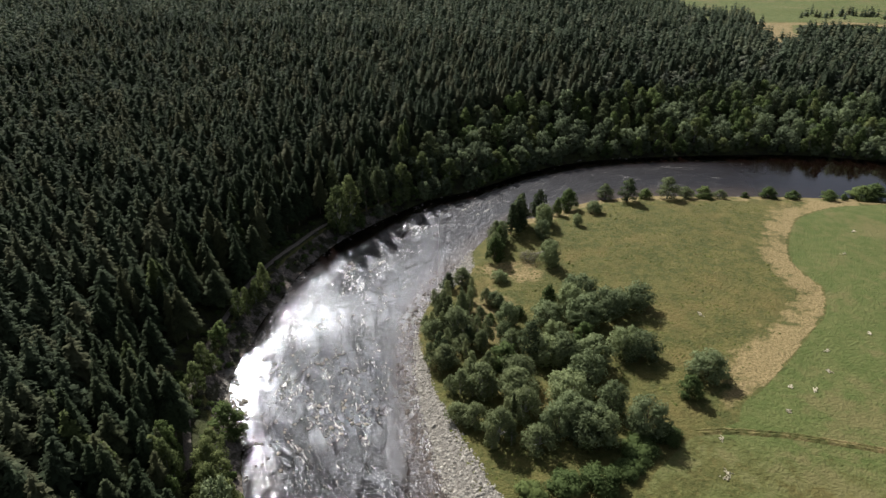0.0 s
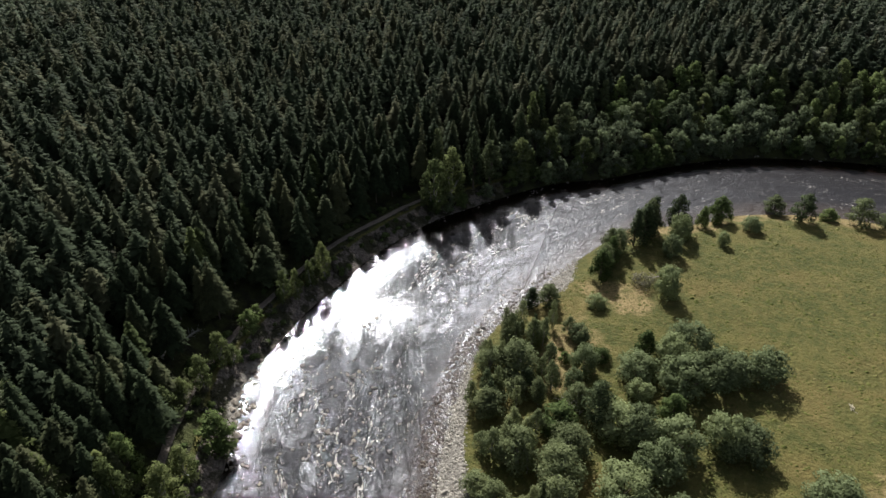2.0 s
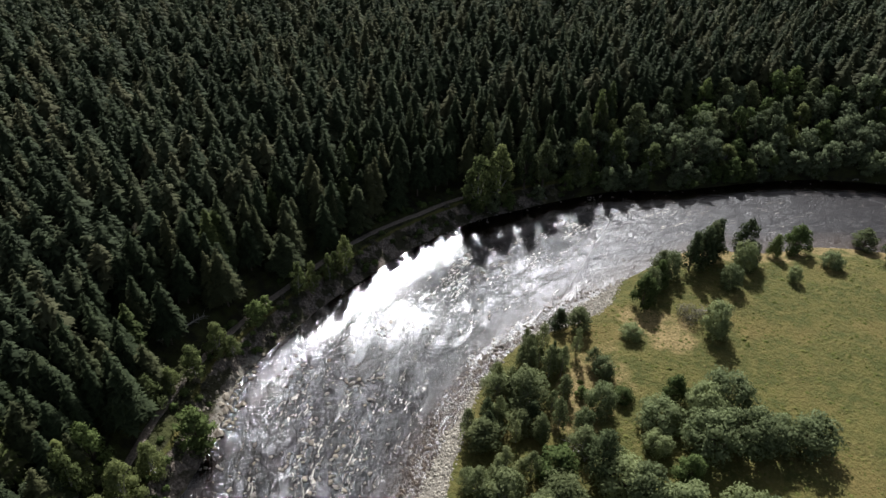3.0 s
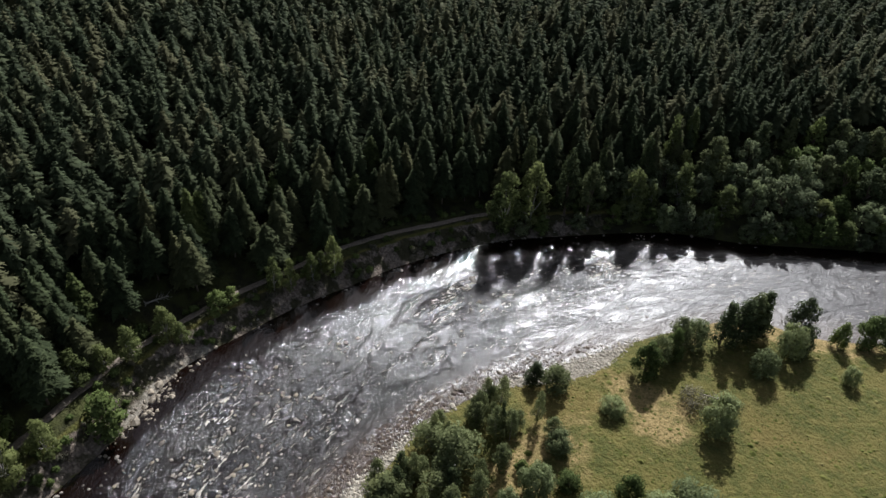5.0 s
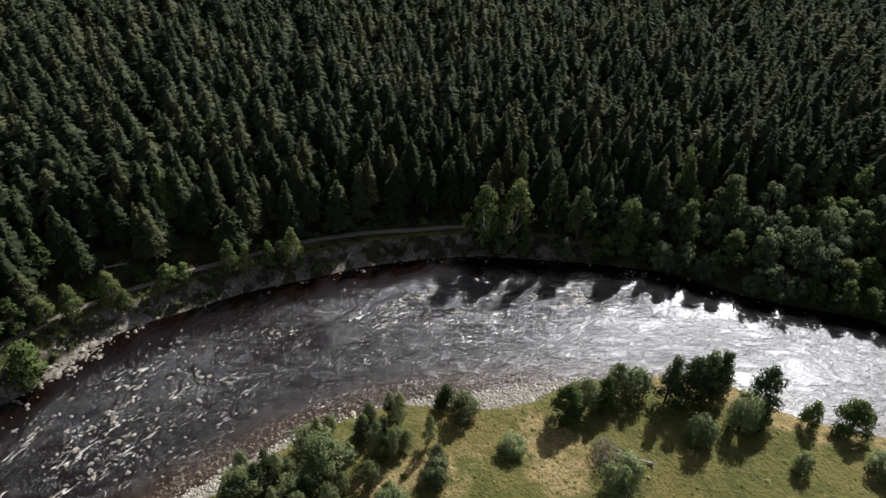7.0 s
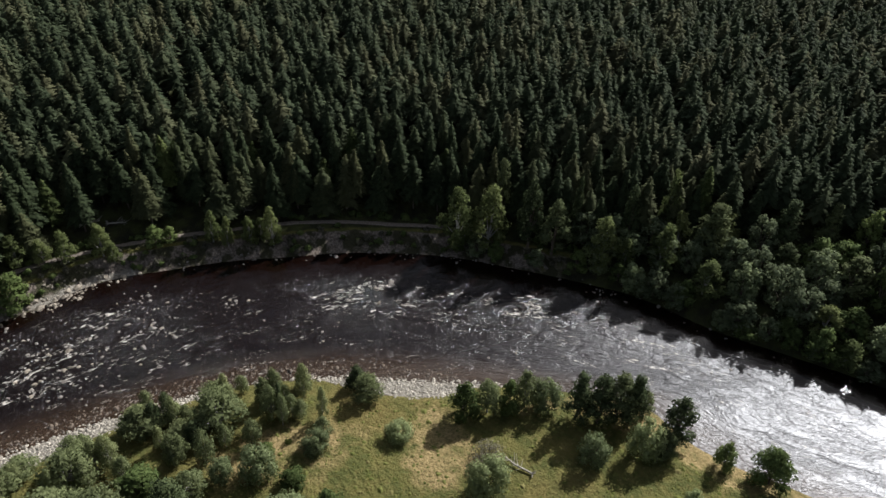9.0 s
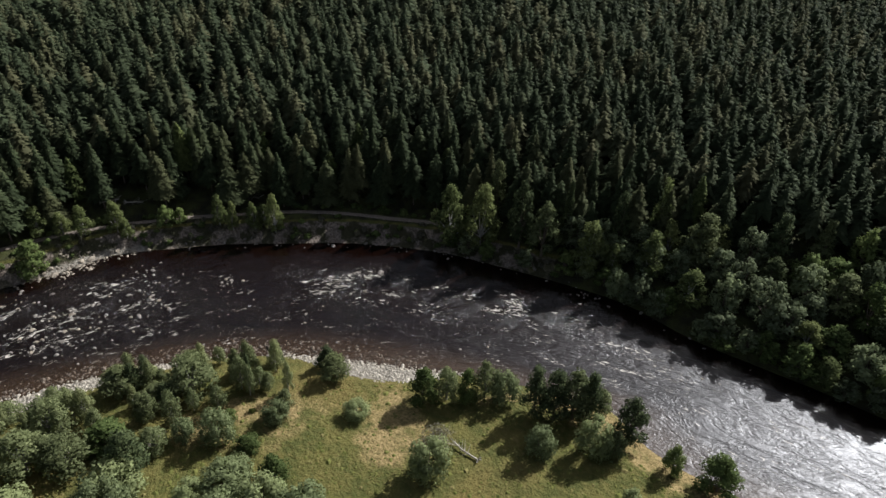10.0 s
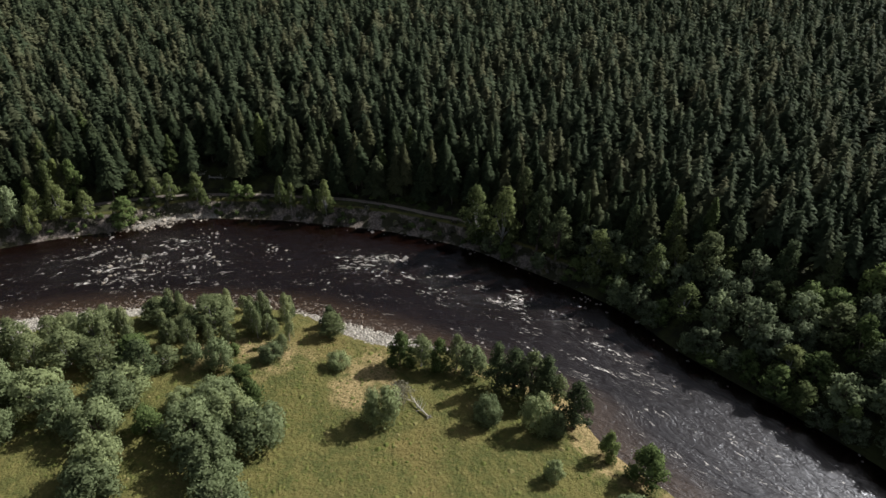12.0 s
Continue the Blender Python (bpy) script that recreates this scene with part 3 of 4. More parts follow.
def spruce_shape(seed, height, radius):
    rng = np.random.default_rng(seed)
    crown = conifer(rng, height, radius, 15, 14, 0.12 if seed % 2 else 0.28, rng.uniform(0.72, 0.98), 320, 0.48, 150, 0.6)
    return crown, join([tube((0, 0, -0.5), (0, 0, height * 0.5), 0.22, 0.13), tube((0, 0, height * 0.5), (0, 0, height * 0.97), 0.13, 0.03)]), (height, radius * 2)


def leafy_shape(seed, height, width, lobes, leaves, leaf, shape, clear=0.05, full=1.0):
    c, t = leafy(np.random.default_rng(seed), height, width, lobes, leaves, leaf, shape, clear, full)
    return c, t, (height, width)


add_kind("spruce", "spruce_tree", "tree", SPRUCE, BARK, [spruce_shape(s, 20, 3.2) for s in range(8)], ["tall dark green spruce at the edge of the plantation"], "spruces of the forest edge")
add_kind("larch", "pale_conifer", "tree", LARCH, BARK, [spruce_shape(s + 40, 18, 2.9) for s in range(2)], ["yellow-green conifer standing among dark spruces"], "pale conifers in the forest")
add_kind("willow", "willow_tree", "tree", WILLOW, BARK, [leafy_shape(s + 10, 9, 9, 20, 3600, 0.29, "round", 0.02, 0.6) for s in range(5)], ["round grey-green willow on the river meadow"], "willows on the meadow")
add_kind("alder", "alder_tree", "tree", ALDER, BARK, [leafy_shape(s + 20, 9, 7, 15, 2900, 0.27, "ovoid", 0.02, 0.65) for s in range(4)], ["dense dark green alder beside the river"], "alders by the river")
add_kind("birch", "birch_tree", "tree", BIRCH, PALE_BARK, [leafy_shape(s + 30, 11, 7, 18, 2600, 0.25, "ovoid", 0.08, 0.4) for s in range(4)], ["light green open-crowned birch on the meadow edge"], "birches by the river")
add_kind("pine", "pine_tree", "tree", PINE, BARK, [leafy_shape(s + 50, 14, 7, 22, 2800, 0.28, "ovoid" if s else "cone", 0.1, 0.5) for s in range(4)], ["dark green pine beside the river"], "pines by the river")
add_kind("scrub", "scrub_bush", "bush", ALDER, BARK, [leafy_shape(s + 60, 5, 9, 14, 3000, 0.26, "low", 0.02) for s in range(2)], ["low sprawling green scrub along the field edge"], "scrub along the field edge")
add_kind("grey", "withered_bush", "bush", GREYLEAF, DEADWOOD, [leafy_shape(70, 3.4, 8, 14, 1500, 0.18, "low", 0.08, 0)], ["grey half-withered bush on the dry meadow"], "withered bush")
add_kind("bankwood", "broadleaf_tree", "tree", SILVER, BARK, [leafy_shape(s + 80, 11, 8, 18, 1250, 0.42, "round", 0.02, 0.7) for s in range(4)], ["rounded grey-green broadleaf tree on the far river bank"], "broadleaf trees on the wooded bank")
add_kind("bankalder", "broadleaf_tree", "tree", ALDER, BARK, [leafy_shape(s + 90, 12, 8, 18, 1250, 0.42, "ovoid", 0.02, 0.7) for s in range(4)], ["dark green broadleaf tree on the wooded river bank"], "broadleaf trees on the wooded bank")
add_kind("bankbirch", "birch_tree", "tree", BANK_BIRCH, PALE_BARK, [leafy_shape(s + 100, 12, 7, 18, 2200, 0.3, "ovoid", 0.05, 0.5) for s in range(4)], ["bright green birch on the eroded river bank"], "birches on the eroded bank")


def plant(key, x, y, z, height, width, rng):
    k = KINDS[key]
    i = int(rng.integers(len(k["meshes"])))
    crown, trunk, (h0, w0) = k["meshes"][i]
    root = new(k["name"])
    root.matrix_basis = pose(x, y, z - 0.05, rng.uniform(-2, 2), rng.uniform(-2, 2), rng.uniform(0, 360)) @ Matrix.Diagonal((width / w0, width / w0, height / h0, 1))
    tagged(root, k["labels"][0], k["category"], k["group"])
    part("crown", crown, root)
    part("trunk", trunk, root)
    return root


def plant_rows(key, rows, rng, hs=1.0, hmin=0.0, ws=1.0):
    zs = ground_height([r[:2] for r in rows])
    for (x, y, h, w), z in zip(rows, zs):
        plant(key, x, y, float(z), max(h * hs, hmin * w), w * ws, rng)


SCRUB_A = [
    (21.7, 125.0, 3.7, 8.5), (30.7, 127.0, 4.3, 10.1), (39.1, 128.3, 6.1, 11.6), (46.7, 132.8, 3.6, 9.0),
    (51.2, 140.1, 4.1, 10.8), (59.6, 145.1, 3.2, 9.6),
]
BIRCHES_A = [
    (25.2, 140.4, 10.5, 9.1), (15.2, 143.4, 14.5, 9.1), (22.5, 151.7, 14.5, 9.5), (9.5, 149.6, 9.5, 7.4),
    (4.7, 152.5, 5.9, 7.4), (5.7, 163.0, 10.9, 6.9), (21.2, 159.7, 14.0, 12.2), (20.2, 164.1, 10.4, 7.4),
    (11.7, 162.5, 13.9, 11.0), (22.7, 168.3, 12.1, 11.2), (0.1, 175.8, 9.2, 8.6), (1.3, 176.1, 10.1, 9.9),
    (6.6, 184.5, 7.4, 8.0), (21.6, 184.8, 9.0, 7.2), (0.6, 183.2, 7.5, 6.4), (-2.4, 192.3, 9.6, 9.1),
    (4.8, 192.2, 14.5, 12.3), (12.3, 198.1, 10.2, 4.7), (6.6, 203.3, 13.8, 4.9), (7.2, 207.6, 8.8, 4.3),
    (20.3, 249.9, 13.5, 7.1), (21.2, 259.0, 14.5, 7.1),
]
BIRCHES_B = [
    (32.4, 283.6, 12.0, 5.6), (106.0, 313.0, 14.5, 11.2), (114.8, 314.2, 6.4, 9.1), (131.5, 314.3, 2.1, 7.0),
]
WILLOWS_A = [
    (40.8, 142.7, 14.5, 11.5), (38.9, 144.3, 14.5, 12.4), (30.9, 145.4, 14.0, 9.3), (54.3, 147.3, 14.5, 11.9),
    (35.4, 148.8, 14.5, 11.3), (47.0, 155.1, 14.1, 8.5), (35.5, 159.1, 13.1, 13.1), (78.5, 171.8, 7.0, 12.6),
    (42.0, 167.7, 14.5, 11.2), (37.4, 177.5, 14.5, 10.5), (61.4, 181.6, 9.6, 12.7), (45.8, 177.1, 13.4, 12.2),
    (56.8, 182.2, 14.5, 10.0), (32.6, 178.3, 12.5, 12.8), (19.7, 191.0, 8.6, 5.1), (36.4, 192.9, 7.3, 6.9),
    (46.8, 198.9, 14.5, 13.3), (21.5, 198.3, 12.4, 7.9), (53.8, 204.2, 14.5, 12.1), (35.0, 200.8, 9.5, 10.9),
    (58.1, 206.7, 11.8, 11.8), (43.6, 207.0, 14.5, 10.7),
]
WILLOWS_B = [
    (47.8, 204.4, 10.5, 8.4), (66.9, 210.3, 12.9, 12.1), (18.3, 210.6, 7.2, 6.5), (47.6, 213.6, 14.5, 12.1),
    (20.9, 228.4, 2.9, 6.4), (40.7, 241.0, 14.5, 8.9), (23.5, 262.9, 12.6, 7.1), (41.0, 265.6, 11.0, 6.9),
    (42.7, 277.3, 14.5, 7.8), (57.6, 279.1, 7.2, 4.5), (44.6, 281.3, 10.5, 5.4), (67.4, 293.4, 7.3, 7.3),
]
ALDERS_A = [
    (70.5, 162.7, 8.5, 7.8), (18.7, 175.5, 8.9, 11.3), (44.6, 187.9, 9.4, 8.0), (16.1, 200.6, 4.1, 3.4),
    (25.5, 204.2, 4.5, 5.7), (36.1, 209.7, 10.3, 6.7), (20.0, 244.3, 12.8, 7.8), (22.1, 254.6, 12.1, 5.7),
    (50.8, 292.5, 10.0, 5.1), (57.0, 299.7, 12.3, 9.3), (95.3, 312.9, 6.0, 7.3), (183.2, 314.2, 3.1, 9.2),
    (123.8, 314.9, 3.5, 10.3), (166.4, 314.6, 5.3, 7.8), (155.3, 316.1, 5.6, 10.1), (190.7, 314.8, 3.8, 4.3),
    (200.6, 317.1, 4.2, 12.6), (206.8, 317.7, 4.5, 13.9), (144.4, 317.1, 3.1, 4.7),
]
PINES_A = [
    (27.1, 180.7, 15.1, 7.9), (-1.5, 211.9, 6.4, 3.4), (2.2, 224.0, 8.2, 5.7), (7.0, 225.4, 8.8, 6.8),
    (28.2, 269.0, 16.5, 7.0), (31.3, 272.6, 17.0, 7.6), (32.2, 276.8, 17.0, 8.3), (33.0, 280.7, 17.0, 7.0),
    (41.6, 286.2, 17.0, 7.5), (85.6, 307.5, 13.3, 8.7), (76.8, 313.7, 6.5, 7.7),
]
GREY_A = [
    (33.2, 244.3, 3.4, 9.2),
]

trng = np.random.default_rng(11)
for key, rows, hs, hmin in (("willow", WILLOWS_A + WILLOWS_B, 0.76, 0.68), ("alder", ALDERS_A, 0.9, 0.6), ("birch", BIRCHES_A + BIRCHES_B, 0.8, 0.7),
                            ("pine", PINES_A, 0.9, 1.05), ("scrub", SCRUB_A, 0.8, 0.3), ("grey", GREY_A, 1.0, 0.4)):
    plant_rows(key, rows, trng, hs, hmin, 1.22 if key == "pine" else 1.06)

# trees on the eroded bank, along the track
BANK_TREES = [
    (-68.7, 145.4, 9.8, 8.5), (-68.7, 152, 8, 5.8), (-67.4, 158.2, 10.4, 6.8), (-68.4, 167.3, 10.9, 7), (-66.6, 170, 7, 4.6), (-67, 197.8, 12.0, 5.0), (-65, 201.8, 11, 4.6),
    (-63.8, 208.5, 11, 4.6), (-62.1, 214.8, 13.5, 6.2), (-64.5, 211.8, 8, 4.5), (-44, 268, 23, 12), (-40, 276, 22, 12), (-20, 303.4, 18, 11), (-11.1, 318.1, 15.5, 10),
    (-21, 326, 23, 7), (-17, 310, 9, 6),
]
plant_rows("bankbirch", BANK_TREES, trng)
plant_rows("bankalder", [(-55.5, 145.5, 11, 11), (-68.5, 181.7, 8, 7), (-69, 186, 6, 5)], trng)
# the pale conifer that stands out of the forest edge
plant_rows("larch", [(-87.5, 188.5, 21.5, 7.5), (-78, 117, 18, 9), (-71, 114, 15, 8), (-64, 121, 15, 8), (-85, 124, 16, 8)], trng)
# willows and alders hanging over the water along the bend
shore = OUTER[(OUTER[:, 1] > 262) & (OUTER[:, 0] < 330)]
sn = np.gradient(shore, axis=0)
sn = np.stack([-sn[:, 1], sn[:, 0]], 1) / np.hypot(*sn.T)[:, None]
over = [(p + n * trng.uniform(1.6, 4.5), trng.uniform(5, 9), trng.uniform(5, 7.5)) for p, n in zip(shore, sn) if trng.random() < 0.85]
plant_rows("bankalder", [(p[0], p[1], h, w) for p, h, w in over[::2]], trng)
plant_rows("bankwood", [(p[0], p[1], h, w) for p, h, w in over[1::2]], trng)
# mixed young trees on the bank where the river leaves the bend
cand = np.stack([trng.uniform(-100, 30, 900), trng.uniform(55, 158, 900)], 1)
laid = lay(cand)
cz = ground_height(cand, laid)
fit_in = laid[3] & (laid[0] > 3.0) & (laid[0] < np.where(cand[:, 1] < 128, 20, 11.5)) & (cand[:, 1] < 139)
taken = []
for (x, y), z in zip(cand[fit_in], cz[fit_in]):
    if len(taken) < 75 and all((x - a) ** 2 + (y - b) ** 2 > 22 for a, b in taken):
        taken.append((x, y))
        key = ("bankbirch", "bankwood", "bankbirch", "bankalder", "larch")[int(trng.choice(5, p=(0.3, 0.2, 0.22, 0.2, 0.08)))]
        plant(key, x, y, float(z), trng.uniform(10, 17), trng.uniform(6, 9), trng)
plant_rows("spruce", [(-70, 243, 20, 6.5), (-73.5, 249, 21, 7), (-66, 251, 19, 6), (-60, 267, 17, 7), (-62, 272, 20, 7.5), (-66, 274, 19, 6.5), (-69, 282, 20, 6.5), (-58, 272, 17, 6)], trng)
plant_rows("pine", [(-34.5, 287, 24, 9), (-29.5, 292.5, 19, 11), (-32, 300.8, 23, 5.5), (-23, 314, 22, 7), (-8.4, 332, 20, 13), (-48, 284, 22, 7)], trng)

add_kind("shrub", "shrub", "bush", ALDER, BARK, [leafy_shape(s + 120, 2.0, 2.6, 7, 420, 0.2, "low", 0.02) for s in range(3)], ["low dark green shrub on the river bank"], "shrubs on the river bank")
add_kind("heather", "heather_bush", "bush", GREYLEAF, BARK, [leafy_shape(s + 130, 1.2, 2.4, 6, 300, 0.16, "low", 0.02) for s in range(2)], ["low brownish heather clump on the eroded bank"], "heather on the eroded bank")
cand = np.stack([trng.uniform(-90, 0, 1500), trng.uniform(120, 300, 1500)], 1)
laid = lay(cand)
cz = ground_height(cand, laid)
on_track = dist_to(tl, cand)
fit_in = laid[3] & (laid[0] > 2.2) & (laid[0] < 14) & (on_track > np.where(cand[:, 1] < 195, 1.2, 1.7))
for (x, y), z, d in list(zip(cand[fit_in], cz[fit_in], laid[0][fit_in]))[:290]:
    key = "heather" if trng.random() < 0.45 and d < 8 else "shrub"
    plant(key, x, y, float(z), trng.uniform(0.8, 2.0), trng.uniform(1.6, 3.4), trng)

# young trees scattered on the shore of the meadow
cand = np.stack([trng.uniform(-8, 28, 700), trng.uniform(140, 215, 700)], 1)
laid = lay(cand)
cz = ground_height(cand, laid)
fit_in = ~laid[3] & ~laid[2] & (laid[1] > np.interp(cand[:, 1], [140, 165, 195], [11, 7, 3])) & (laid[1] < 24)
for (x, y), z in list(zip(cand[fit_in], cz[fit_in]))[:46]:
    plant(("birch", "pine", "birch", "birch")[int(trng.integers(4))], x, y, float(z), trng.uniform(5, 11), trng.uniform(3, 5.2), trng)

# belt of broadleaf trees on the outer bank, down the bend
cand = np.stack([trng.uniform(-45, 265, 6000), trng.uniform(270, 460, 6000)], 1)
laid = lay(cand)
cz = ground_height(cand, laid)
belt = 13 + 29 * smooth(cand[:, 0], -35, 15) + 24 * smooth(cand[:, 0], 60, 200)
fit_in = laid[3] & (laid[0] > 1.8) & (laid[0] < belt) & ~((cand[:, 0] < -12) & (cand[:, 1] < 300))
taken = []
for (x, y), z in zip(cand[fit_in], cz[fit_in]):
    if len(taken) < 285 and all((x - a) ** 2 + (y - b) ** 2 > 34 for a, b in taken):
        taken.append((x, y))
        key = ("bankwood", "bankalder", "bankwood", "bankbirch", "bankwood")[int(trng.integers(5))]
        if trng.random() < 0.75 * smooth(dist_to(OUTER, np.array([[x, y]]))[0], 12, 34):
            key = "pine" if trng.random() < 0.6 else "bankalder"
        tall = 0.75 + 0.25 * smooth(dist_to(OUTER, np.array([[x, y]]))[0], 3, 16)
        plant(key, x, y, float(z), tall * trng.uniform(10, 16), (0.4 + 0.6 * tall) * trng.uniform(8, 12.5), trng)


# ---- the spruce plantation ----
def forest_points(seed, spacing, x0, x1, y0, y1):
    rng = np.random.default_rng(seed)
    gx_, gy_ = np.meshgrid(np.arange(x0, x1, spacing), np.arange(y0, y1, spacing * 0.9), indexing="ij")
    p = np.stack([gx_, gy_], -1)
    p[:, ::2, 0] += spacing / 2
    p = p.reshape(-1, 2) + rng.uniform(-0.46, 0.46, (p.size // 2, 2)) * spacing
    return p


fp = forest_points(3, 6.0, -430, 560, -10, 950)
fdo, fdi, fwet, ffs = lay(fp)
edge = 14.8 + 1.5 * swell(fp[:, 0], fp[:, 1], 25, 5) + 27 * smooth(fp[:, 0], -35, 15) + 22 * smooth(fp[:, 0], 60, 200)
fx, fy = fp.T
clearing = far_fields(fp)[0]
lines = (np.abs(fy - 742) < 6) & (fx > 352)
clearing &= ~(lines & (swell(fx, fy, 30, 12) > -0.3))
keep = ffs & (fdo > edge) & ~clearing
# the plantation before the bend, as far as the next rise
keep &= (fp[:, 1] > 70 - 75 * smooth(-fx, 120, 200) + 1.6 * np.maximum(fp[:, 0] - 60, 0)) & (fp[:, 1] < 800 + 150 * smooth(fx, 150, 260)) & (fp[:, 0] > -430)
keep &= (fx > -335) | (fy > 330 - 2.4 * (fx + 335))
gaps = swell(fp[:, 0], fp[:, 1], 45, 6)
keep &= ~((gaps > 1.05) & (fdo > 60)) & (np.random.default_rng(17).random(len(fp)) > 0.06)
fp, fdo = fp[keep], fdo[keep]
near = (fdo < 34) & (fp[:, 1] > 95) & (fp[:, 0] < 5)
order = np.argsort(np.where(near, fdo, 1e9))[:300]
order = order[near[order]]
rest = np.ones(len(fp), bool)
rest[order] = False
srng = np.random.default_rng(5)
fz = ground_height(fp[order])
for i, z in zip(order, fz):
    key = "larch" if srng.random() < 0.035 else "spruce"
    plant(key, fp[i, 0], fp[i, 1], float(z), srng.uniform(14, 22), srng.uniform(5.4, 9.2), srng)


def woodland(name, pts, shapes, label, seed, mat=SPRUCE_FAR):
    """Many trees joined into one mesh; each tree has its own size, turn and tint."""
    rng = np.random.default_rng(seed)
    z = ground_height(pts)
    pick = rng.integers(len(shapes), size=len(pts))
    vs, ts, tint, ns, k = [], [], [], [], 0
    stand = 0.5 + 0.5 * np.clip(swell(pts[:, 0], pts[:, 1], 60, 8), -1, 1)
    for i, (v, t, nv) in enumerate(shapes):
        sel = np.where(pick == i)[0]
        n = len(sel)
        a, sh, sw = rng.uniform(0, 6.28, n), np.clip(rng.normal(0.92, 0.1, n), 0.62, 1.2), np.clip(rng.normal(1.13, 0.2, n), 0.7, 1.7)
        ca_, sa_ = np.cos(a)[:, None], np.sin(a)[:, None]
        x = (v[None, :, 0] * ca_ - v[None, :, 1] * sa_) * sw[:, None] + pts[sel, 0][:, None]
        y = (v[None, :, 0] * sa_ + v[None, :, 1] * ca_) * sw[:, None] + pts[sel, 1][:, None]
        zz = v[None, :, 2] * sh[:, None] + z[sel][:, None]
        vs.append(np.stack([x, y, zz], -1).reshape(-1, 3))
        ts.append((t[None] + (np.arange(n) * len(v))[:, None, None]).reshape(-1, 3) + k)
        ns.append(np.stack([nv[None, :, 0] * ca_ - nv[None, :, 1] * sa_, nv[None, :, 0] * sa_ + nv[None, :, 1] * ca_, nv[None, :, 2] + 0 * ca_], -1).reshape(-1, 3))
        tint.append(np.repeat(np.clip(0.78 * rng.random(n) ** 1.2 + 0.25 * stand[sel], 0, 1), len(v)))
        k += n * len(v)
    me = tri_mesh(name, np.vstack(vs), np.vstack(ts), mat)
    float_attr(me, "tint", np.concatenate(tint))
    soft_normals(me, np.vstack(ns))
    return tagged(new(name, me), label, "forest", kind="stuff")


mixed = rest & (np.random.default_rng(9).random(len(fp)) < 0.62 * smooth(fp[:, 0], 10, 120)) & (fp[:, 1] < 700)
rest &= ~mixed
mid = rest & (fdo < 105)
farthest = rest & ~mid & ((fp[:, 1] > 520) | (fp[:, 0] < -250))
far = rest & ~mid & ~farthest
mid_shapes = [conifer(np.random.default_rng(200 + s), 18.5, 3.7, 9, 14, 0.34, np.random.default_rng(s).uniform(0.8, 1.08), 70, 0.55, 46, 0.85) for s in range(8)]
far_shapes = [conifer(np.random.default_rng(220 + s), 18.5, 3.7, 6, 12, 0.44, np.random.default_rng(s).uniform(0.8, 1.08), 36, 0.7, 22, 0.95) for s in range(8)]
tip_shapes = [conifer(np.random.default_rng(240 + s), 18.5, 3.5, 4, 9, 0.5, np.random.default_rng(s).uniform(0.8, 1.05), 18, 0.95, 0) for s in range(6)]
grove = []
for i in range(6):
    g_crown, g_limbs = leafy(np.random.default_rng(260 + i), 12, 7.5, 7, 60, 1.05, ("round", "ovoid")[i % 2], 0.1)
    grove.append(g_crown)
MIXED = foliage("mixed_wood_leaves", (0.036, 0.05, 0.026), (0.066, 0.082, 0.045), (0.17, 0.165, 0.115), tint="wood", through_light=0.35, warmth=0.62, value=0.5)
woodland("mixed_wood", fp[mixed], grove, "mixed pale broadleaf and pine wood beyond the river", 24, MIXED)
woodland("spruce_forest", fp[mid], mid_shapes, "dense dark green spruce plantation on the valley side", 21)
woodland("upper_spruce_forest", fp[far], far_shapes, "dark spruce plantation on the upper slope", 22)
# the paler needle colour here stands in for haze over the distance
woodland("far_spruce_forest", fp[farthest], tip_shapes, "dark spruce plantation stretching far over the slope, haze put into its needle colour", 23, SPRUCE_HAZED)


# ---- stones ----
def stone_shape(seed, sub=2, flat=0.6):
    bm = bmesh.new()
    bmesh.ops.create_icosphere(bm, subdivisions=sub, radius=0.5)
    off = Vector((seed * 3.7, seed * 1.3, seed * 2.1))
    for v in bm.verts:
        k = 1 + 0.5 * noise.noise(v.co * 2.2 + off) + 0.24 * noise.noise(v.co * 5 + off)
        v.co = Vector((v.co.x * k * 1.15, v.co.y * k * 0.9, max(v.co.z, -0.3) * k * flat))
    vs = np.array([v.co[:] for v in bm.verts])
    bm.verts.index_update()
    ts = np.array([[v.index for v in f.verts] for f in bm.faces])
    bm.free()
    return vs, ts


BOULDERS = [tri_mesh("boulder", *stone_shape(i + 1, 2, 0.5), PALE_STONE if i % 3 == 0 else STONE) for i in range(9)]
brng = np.random.default_rng(31)


def boulder(x, y, z, size):
    ob = new("boulder", BOULDERS[int(brng.integers(9))])
    ob.matrix_basis = pose(x, y, z, brng.uniform(-8, 8), brng.uniform(-8, 8), brng.uniform(0, 360)) @ Matrix.Diagonal((size, size * brng.uniform(0.8, 1.1), size * brng.uniform(0.8, 1.2), 1))
    tagged(ob, "rounded pale boulder standing out of the shallow river", "boulder", "boulders in the river")


# clusters in the rapids: centre, spread, number, size
for cx, cy, sx, sy, n, size in ((-31, 153, 11, 10, 60, 1.1), (-39, 178, 9, 10, 46, 1.0), (-51, 176, 4, 6, 16, 1.0), (-40, 198, 3, 4, 12, 1.1), (-32, 240, 8, 6, 12, 1.0),
                                (-12, 300, 5, 6, 22, 1.0), (-20, 160, 7, 10, 28, 0.9), (6, 262, 6, 8, 12, 0.8), (-42, 140, 6, 9, 20, 1.0), (-20, 222, 9, 14, 14, 0.8), (20, 312, 9, 6, 10, 0.8)):
    for _ in range(n):
        x, y = brng.normal(cx, sx * 0.6), brng.normal(cy, sy * 0.6)
        boulder(x, y, 0.0, size * min(1.9, 0.62 * brng.lognormal(0, 0.45)))


